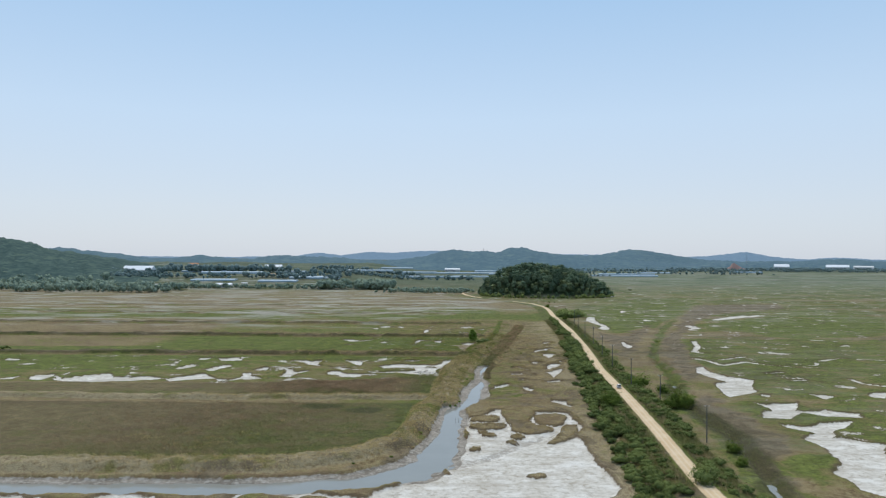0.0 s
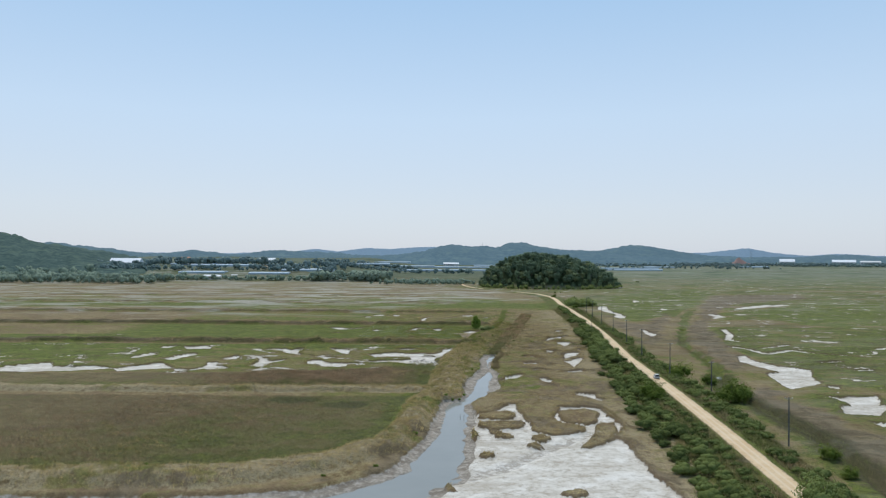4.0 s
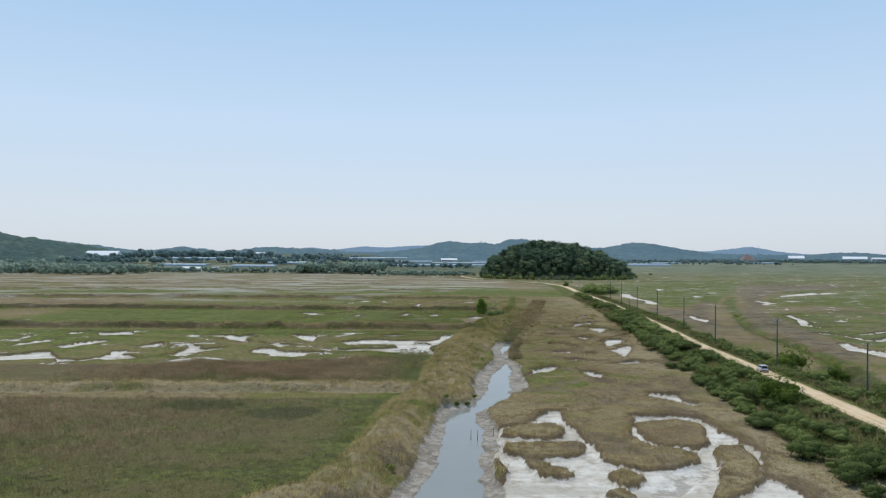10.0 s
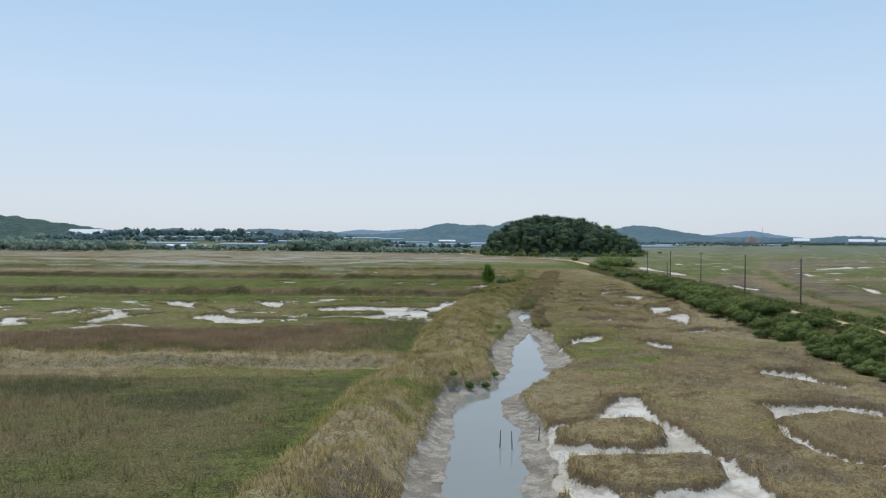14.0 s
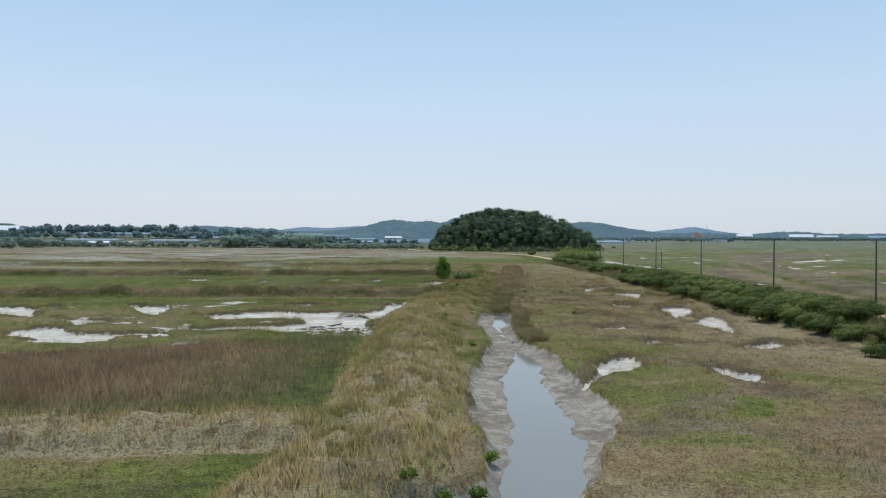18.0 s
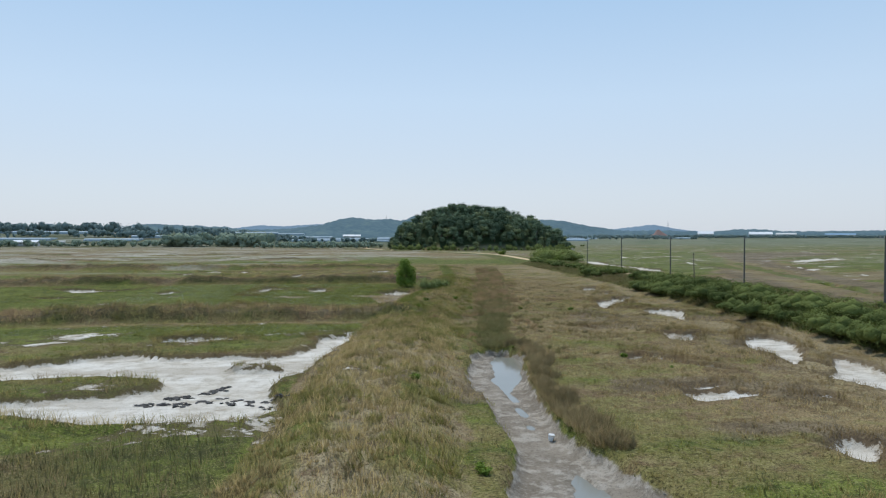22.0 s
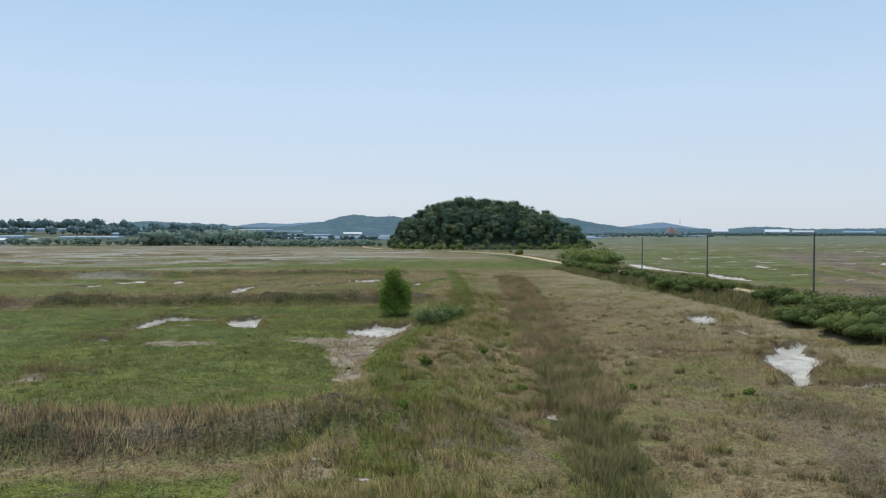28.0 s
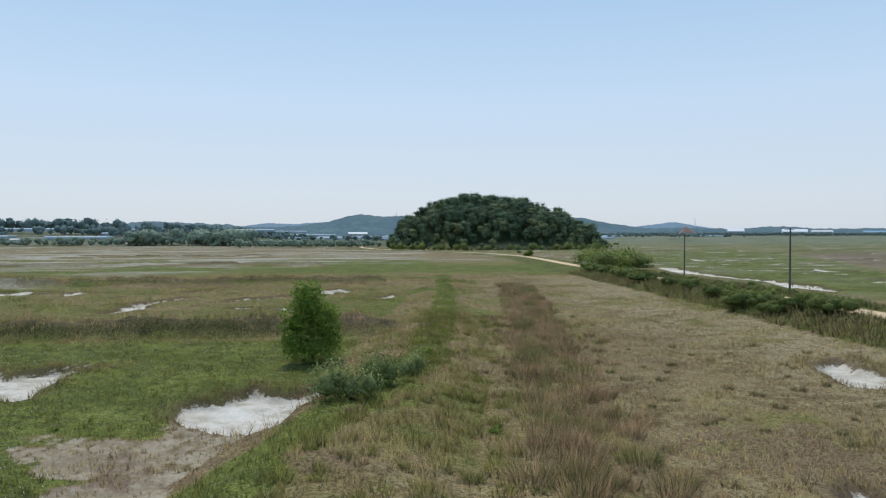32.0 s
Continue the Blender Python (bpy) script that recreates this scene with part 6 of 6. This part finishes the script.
    part("bumper", box(1.46, 0.14, 0.20, (0, -1.98, 0.45), 0.05), RUBBER, root, "dark rear bumper")
    part("number_plate", box(0.5, 0.02, 0.11, (0, -2.03, 0.70), 0.005), WALL, root, "pale plate")
    return root


the_car = car()
the_car.matrix_basis = pose(74.3, 229.8, 2.87, 0, 0, -8)
far_car = copy_thing(the_car, pose(106.6, 599.6, 1.38, 0, 0, -8))
tagged(far_car, "pale car half hidden by acacia shrubs", "car")


# ---- sheds, greenhouses and houses beyond the plain ----
def greenhouse(long, spans, width, tall, film, label, category="greenhouse"):
    """A block of joined polytunnels: one arched roof a span, end walls and a low base."""
    root = new("greenhouse")
    tagged(root, label, category, "greenhouses beyond the marsh")
    for k in range(spans):
        bm = bmesh.new()
        rows = []
        for end in (0, 1):
            rows.append([bm.verts.new((end * long, (k + 0.5 - 0.5 * math.cos(math.pi * i / 8)) * width, tall * (0.55 + 0.45 * math.sin(math.pi * i / 8)))) for i in range(9)])
        for i in range(8):
            bm.faces.new((rows[0][i], rows[1][i], rows[1][i + 1], rows[0][i + 1]))
        for row in rows:
            base = [bm.verts.new((row[0].co.x, row[8].co.y, 0)), bm.verts.new((row[0].co.x, row[0].co.y, 0))]
            bm.faces.new(row + base)
        bmesh.ops.recalc_face_normals(bm, faces=bm.faces[:])
        part("tunnel", bm, film, root)
    part("base_wall", box(long, 0.2, tall * 0.56, (long / 2, -0.1, tall * 0.28)), film, root)
    return root


def shed(long, deep, tall, roof, label, ridge_h=0.35, category="shed"):
    root = new("shed")
    tagged(root, label, category, "sheds beyond the marsh")
    part("wall", box(long, deep, tall, (0, 0, tall / 2)), WALL, root)
    bm = bmesh.new()
    e, rise = 0.6, deep * ridge_h * 0.5
    a = [bm.verts.new(p) for p in ((-long / 2 - e, -deep / 2 - e, tall - 0.1), (long / 2 + e, -deep / 2 - e, tall - 0.1), (long / 2 + e, 0, tall + rise), (-long / 2 - e, 0, tall + rise), (long / 2 + e, deep / 2 + e, tall - 0.1), (-long / 2 - e, deep / 2 + e, tall - 0.1))]
    for idx in ((0, 1, 2, 3), (3, 2, 4, 5), (0, 3, 5), (1, 4, 2), (0, 5, 4, 1)):
        bm.faces.new([a[i] for i in idx])
    bmesh.ops.recalc_face_normals(bm, faces=bm.faces[:])
    part("roof", bm, roof, root)
    part("door", box(long * 0.16, 0.12, tall * 0.7, (long * 0.1, -deep / 2 - 0.07, tall * 0.35)), STEEL, root)
    for k in range(4):
        part("window", box(long * 0.08, 0.1, tall * 0.22, (-long * 0.42 + k * long * 0.13, -deep / 2 - 0.06, tall * 0.62)), GLASS, root)
    return root


def stand(ob, x, y, turn=0.0, sink=0.3):
    ob.matrix_basis = pose(x, y, height(x, y) - sink, 0, 0, turn)
    return ob


# long, spans, width, tall, x, y, turn
for long, spans, width, tall, x, y, turn in [(78, 4, 8, 4.2, -459, 1238, 4), (68, 4, 8, 4.2, -334, 1226, 3), (120, 3, 9, 5.0, -492, 1395, 5), (92, 8, 8, 4.6, -292, 1290, 2), (60, 3, 8, 4.0, -360, 1480, 3), (110, 3, 9, 4.5, -560, 1470, 4),
                                              (150, 2, 9, 4.0, -100, 1640, 0), (180, 2, 9, 4.0, 20, 1700, 0), (120, 3, 9, 4.2, -140, 1800, 2), (200, 2, 9, 4.0, -60, 1920, 0), (160, 2, 9, 4.0, 120, 1880, 0), (140, 2, 9, 4.0, -260, 1620, 3),
                                              (170, 2, 9, 4.0, 380, 1800, -3), (150, 2, 9, 4.0, 420, 1900, -3), (90, 2, 9, 4.0, 560, 2020, -3), (80, 2, 9, 4, 870, 2100, -4), (90, 2, 9, 4, -180, 2000, 0), (220, 2, 10, 4.5, 90, 2060, 0)]:
    stand(greenhouse(long, spans, width, tall, POLYTUNNEL, "long pale blue-white plastic greenhouse tunnels"), x, y, turn)
stand(shed(56, 34, 7, WHITE_SHEET, "large white-roofed shed among trees", 0.5), -622, 1405, 6)
stand(shed(40, 26, 8, WHITE_SHEET, "white-roofed shed by greenhouses", 0.4), -415, 1690, 4)
stand(shed(44, 18, 7, WHITE_SHEET, "long white warehouse at the edge of the plain", 0.4), 24, 2075, 0)
stand(shed(46, 34, 11, WHITE_SHEET, "big white warehouse at the edge of the plain", 0.5), 1160, 2425, -20)
stand(shed(70, 34, 10, WHITE_SHEET, "white factory hall beyond the plain", 0.45), 1360, 2440, -25)
stand(shed(60, 30, 10, WALL, "pale grey factory hall", 0.3), 1450, 2440, -25)
stand(shed(90, 26, 9, BLUE_ROOF, "blue-roofed factory hall beyond the plain", 0.3), 1660, 2460, -28)
stand(shed(26, 12, 5, WHITE_SHEET, "small white field shed", 0.4), -365, 1130, 3)
stand(shed(14, 8, 4, WHITE_SHEET, "small white field shed", 0.4), -480, 1120, 3)
stand(shed(24, 12, 6, BLUE_ROOF, "blue-roofed house among trees", 0.5), -380, 1560, 8)
stand(shed(26, 14, 6, ORANGE_ROOF, "long low house with a reddish roof", 0.5), -700, 1950, 8)
stand(shed(9, 6, 3.2, WALL, "small pale hut on the plain's edge", 0.4), -345, 1180, 12)

# a red earth cutting and a bare soil terrace
for name, x, y, sx, sz, mat, lab in (("earth_cutting", 968, 2330, 64, 26, RED_SOIL, "bare red earth cutting in a wooded slope"), ("earth_terrace", -345, 1370, 60, 5, BARE_SOIL, "bare orange soil terrace between greenhouses")):
    cols, rows = 22, 7
    U, V = np.meshgrid(np.linspace(-0.5, 0.5, cols), np.linspace(0, 1, rows))
    half = 1 - 0.45 * V**2
    X = U * sx * half + 3 * fbm(U * 40, V * 40, 9, 3)
    Yv = V * sx * 0.35
    Z = -2 + V * sz * (1 - 1.2 * (U * 1.6) ** 2 * V) + 2 * fbm(U * 50, V * 50, 8, 6)
    ob = new(name, mesh_of(name, np.stack([X, Yv, Z], 2).reshape(-1, 3), grid_faces(rows, cols), mat, True))
    ob.location = (x, y, height(x, y))
    tagged(ob, lab, "soil", kind="structure")


# ---- masts ----
def mast(tall, wide, label):
    root = new("radio_mast")
    tagged(root, label, "mast")
    for sx, sy in ((-1, -1), (1, -1), (1, 1), (-1, 1)):
        part("leg", tube([(sx * wide, sy * wide, 0), (sx * wide * 0.25, sy * wide * 0.25, tall)], (0.28, 0.18), 5), STEEL, root)
    for k in range(6):
        f = 1 - 0.75 * k / 6
        part("ring", box(2 * wide * f + 0.3, 2 * wide * f + 0.3, 0.25, (0, 0, tall * k / 6 + 1)), STEEL, root)
    part("antenna", tube([(0, 0, tall - 1), (0, 0, tall + 5)], (0.35, 0.2), 6), STEEL, root)
    return root


mast(20, 1.8, "thin steel radio mast on a wooded hilltop").matrix_basis = pose(149, 2712, 57, 0, 0, 20)
mast(34, 3.0, "lattice power pylon above a wooded rise").matrix_basis = pose(1095, 2560, 25, 0, 0, 20)

# ---- small things ----
for k, (x, y, lean_x) in enumerate([(5.2, 183, 4), (6.3, 182.4, -3), (9.0, 184.5, 6)]):
    st = part("stake", tube([(0, 0, -0.4), (0.02, 0, 0.9), (0, 0.02, 2.0)], (0.06, 0.055, 0.045), 7), STAKE_WOOD)
    st.matrix_basis = pose(x, y, -1.5, lean_x, lean_x / 2, 0)
    tagged(st, "thin weathered wooden stake in the creek", "stake", "stakes in the creek")
tub = new("bucket")
tagged(tub, "white plastic bucket lying in reeds by the creek", "bucket")
part("body", tube([(0, 0, 0), (0, 0, 0.02), (0, 0, 0.34), (0, 0, 0.36), (0, 0, 0.05)], (0.13, 0.15, 0.19, 0.18, 0.13), 18), WHITE_SHEET, tub)
part("rim", tube([(0, 0, 0.33), (0, 0, 0.35), (0, 0, 0.37)], (0.19, 0.205, 0.19), 18), WHITE_SHEET, tub)
part("handle", tube([(0.2 * math.cos(a), 0.05, 0.34 + 0.16 * math.sin(a)) for a in np.linspace(0, math.pi, 9)], [0.008] * 9, 5), STEEL, tub, "thin wire handle")
tub.matrix_basis = pose(18.9, 272.3, height(18.9, 272.3) + 0.02, 6, 4, 20) @ Matrix.Scale(1.3, 4)
q = np.random.default_rng(12)
CRUST = [[(-13.6, 285.4), (-11.6, 285.1), (-9.8, 284.9)], [(-12.1, 287.5), (-10.4, 287.8)], [(-9.1, 289.1), (-8.2, 290.4), (-7.5, 291.7)], [(-7.8, 287.9), (-5.6, 285.3), (-3.0, 284.9), (-0.8, 283.6)], [(-9.6, 286.4), (-7.6, 285.1), (-5.4, 284.4), (-2.4, 282.2)]]
clods = []
for k in range(130):
    line = CRUST[q.integers(5)]
    f = q.uniform(0, len(line) - 1.001)
    p0, p1, f = line[int(f)], line[int(f) + 1], f % 1
    clods.append((p0[0] + f * (p1[0] - p0[0]) + q.normal() * 0.22, p0[1] + f * (p1[1] - p0[1]) + q.normal() * 0.3))
levels = ground([c[0] for c in clods], [c[1] for c in clods])["z"]
for k, ((x, y), z) in enumerate(zip(clods, levels)):
    bm = bmesh.new()
    bmesh.ops.create_icosphere(bm, subdivisions=2, radius=1)
    for v in bm.verts:
        flat = Vector((v.co.x, v.co.y, 0)) * 1.6 + Vector((k * 3.1, 0, 0))
        v.co.x *= 1 + 0.9 * noise.noise(flat) + 0.5 * noise.noise(flat * 3)
        v.co.y *= 1 + 0.9 * noise.noise(flat + Vector((0, 9, 0))) + 0.5 * noise.noise(flat * 3)
        v.co.z *= 0.6 + 0.8 * noise.noise(flat * 2)
    ob = part("peat_clod", bm, BLACK_MUD)
    ob.location, ob.scale = (x, y, z + 0.02), (q.uniform(0.14, 0.48), q.uniform(0.1, 0.32), q.uniform(0.05, 0.15))
    ob.rotation_euler = (q.uniform(-0.2, 0.2), q.uniform(-0.2, 0.2), q.uniform(0, 3))
    tagged(ob, "black peaty mud clod on a salt pan", "mud clod", "mud clods on the salt pan")
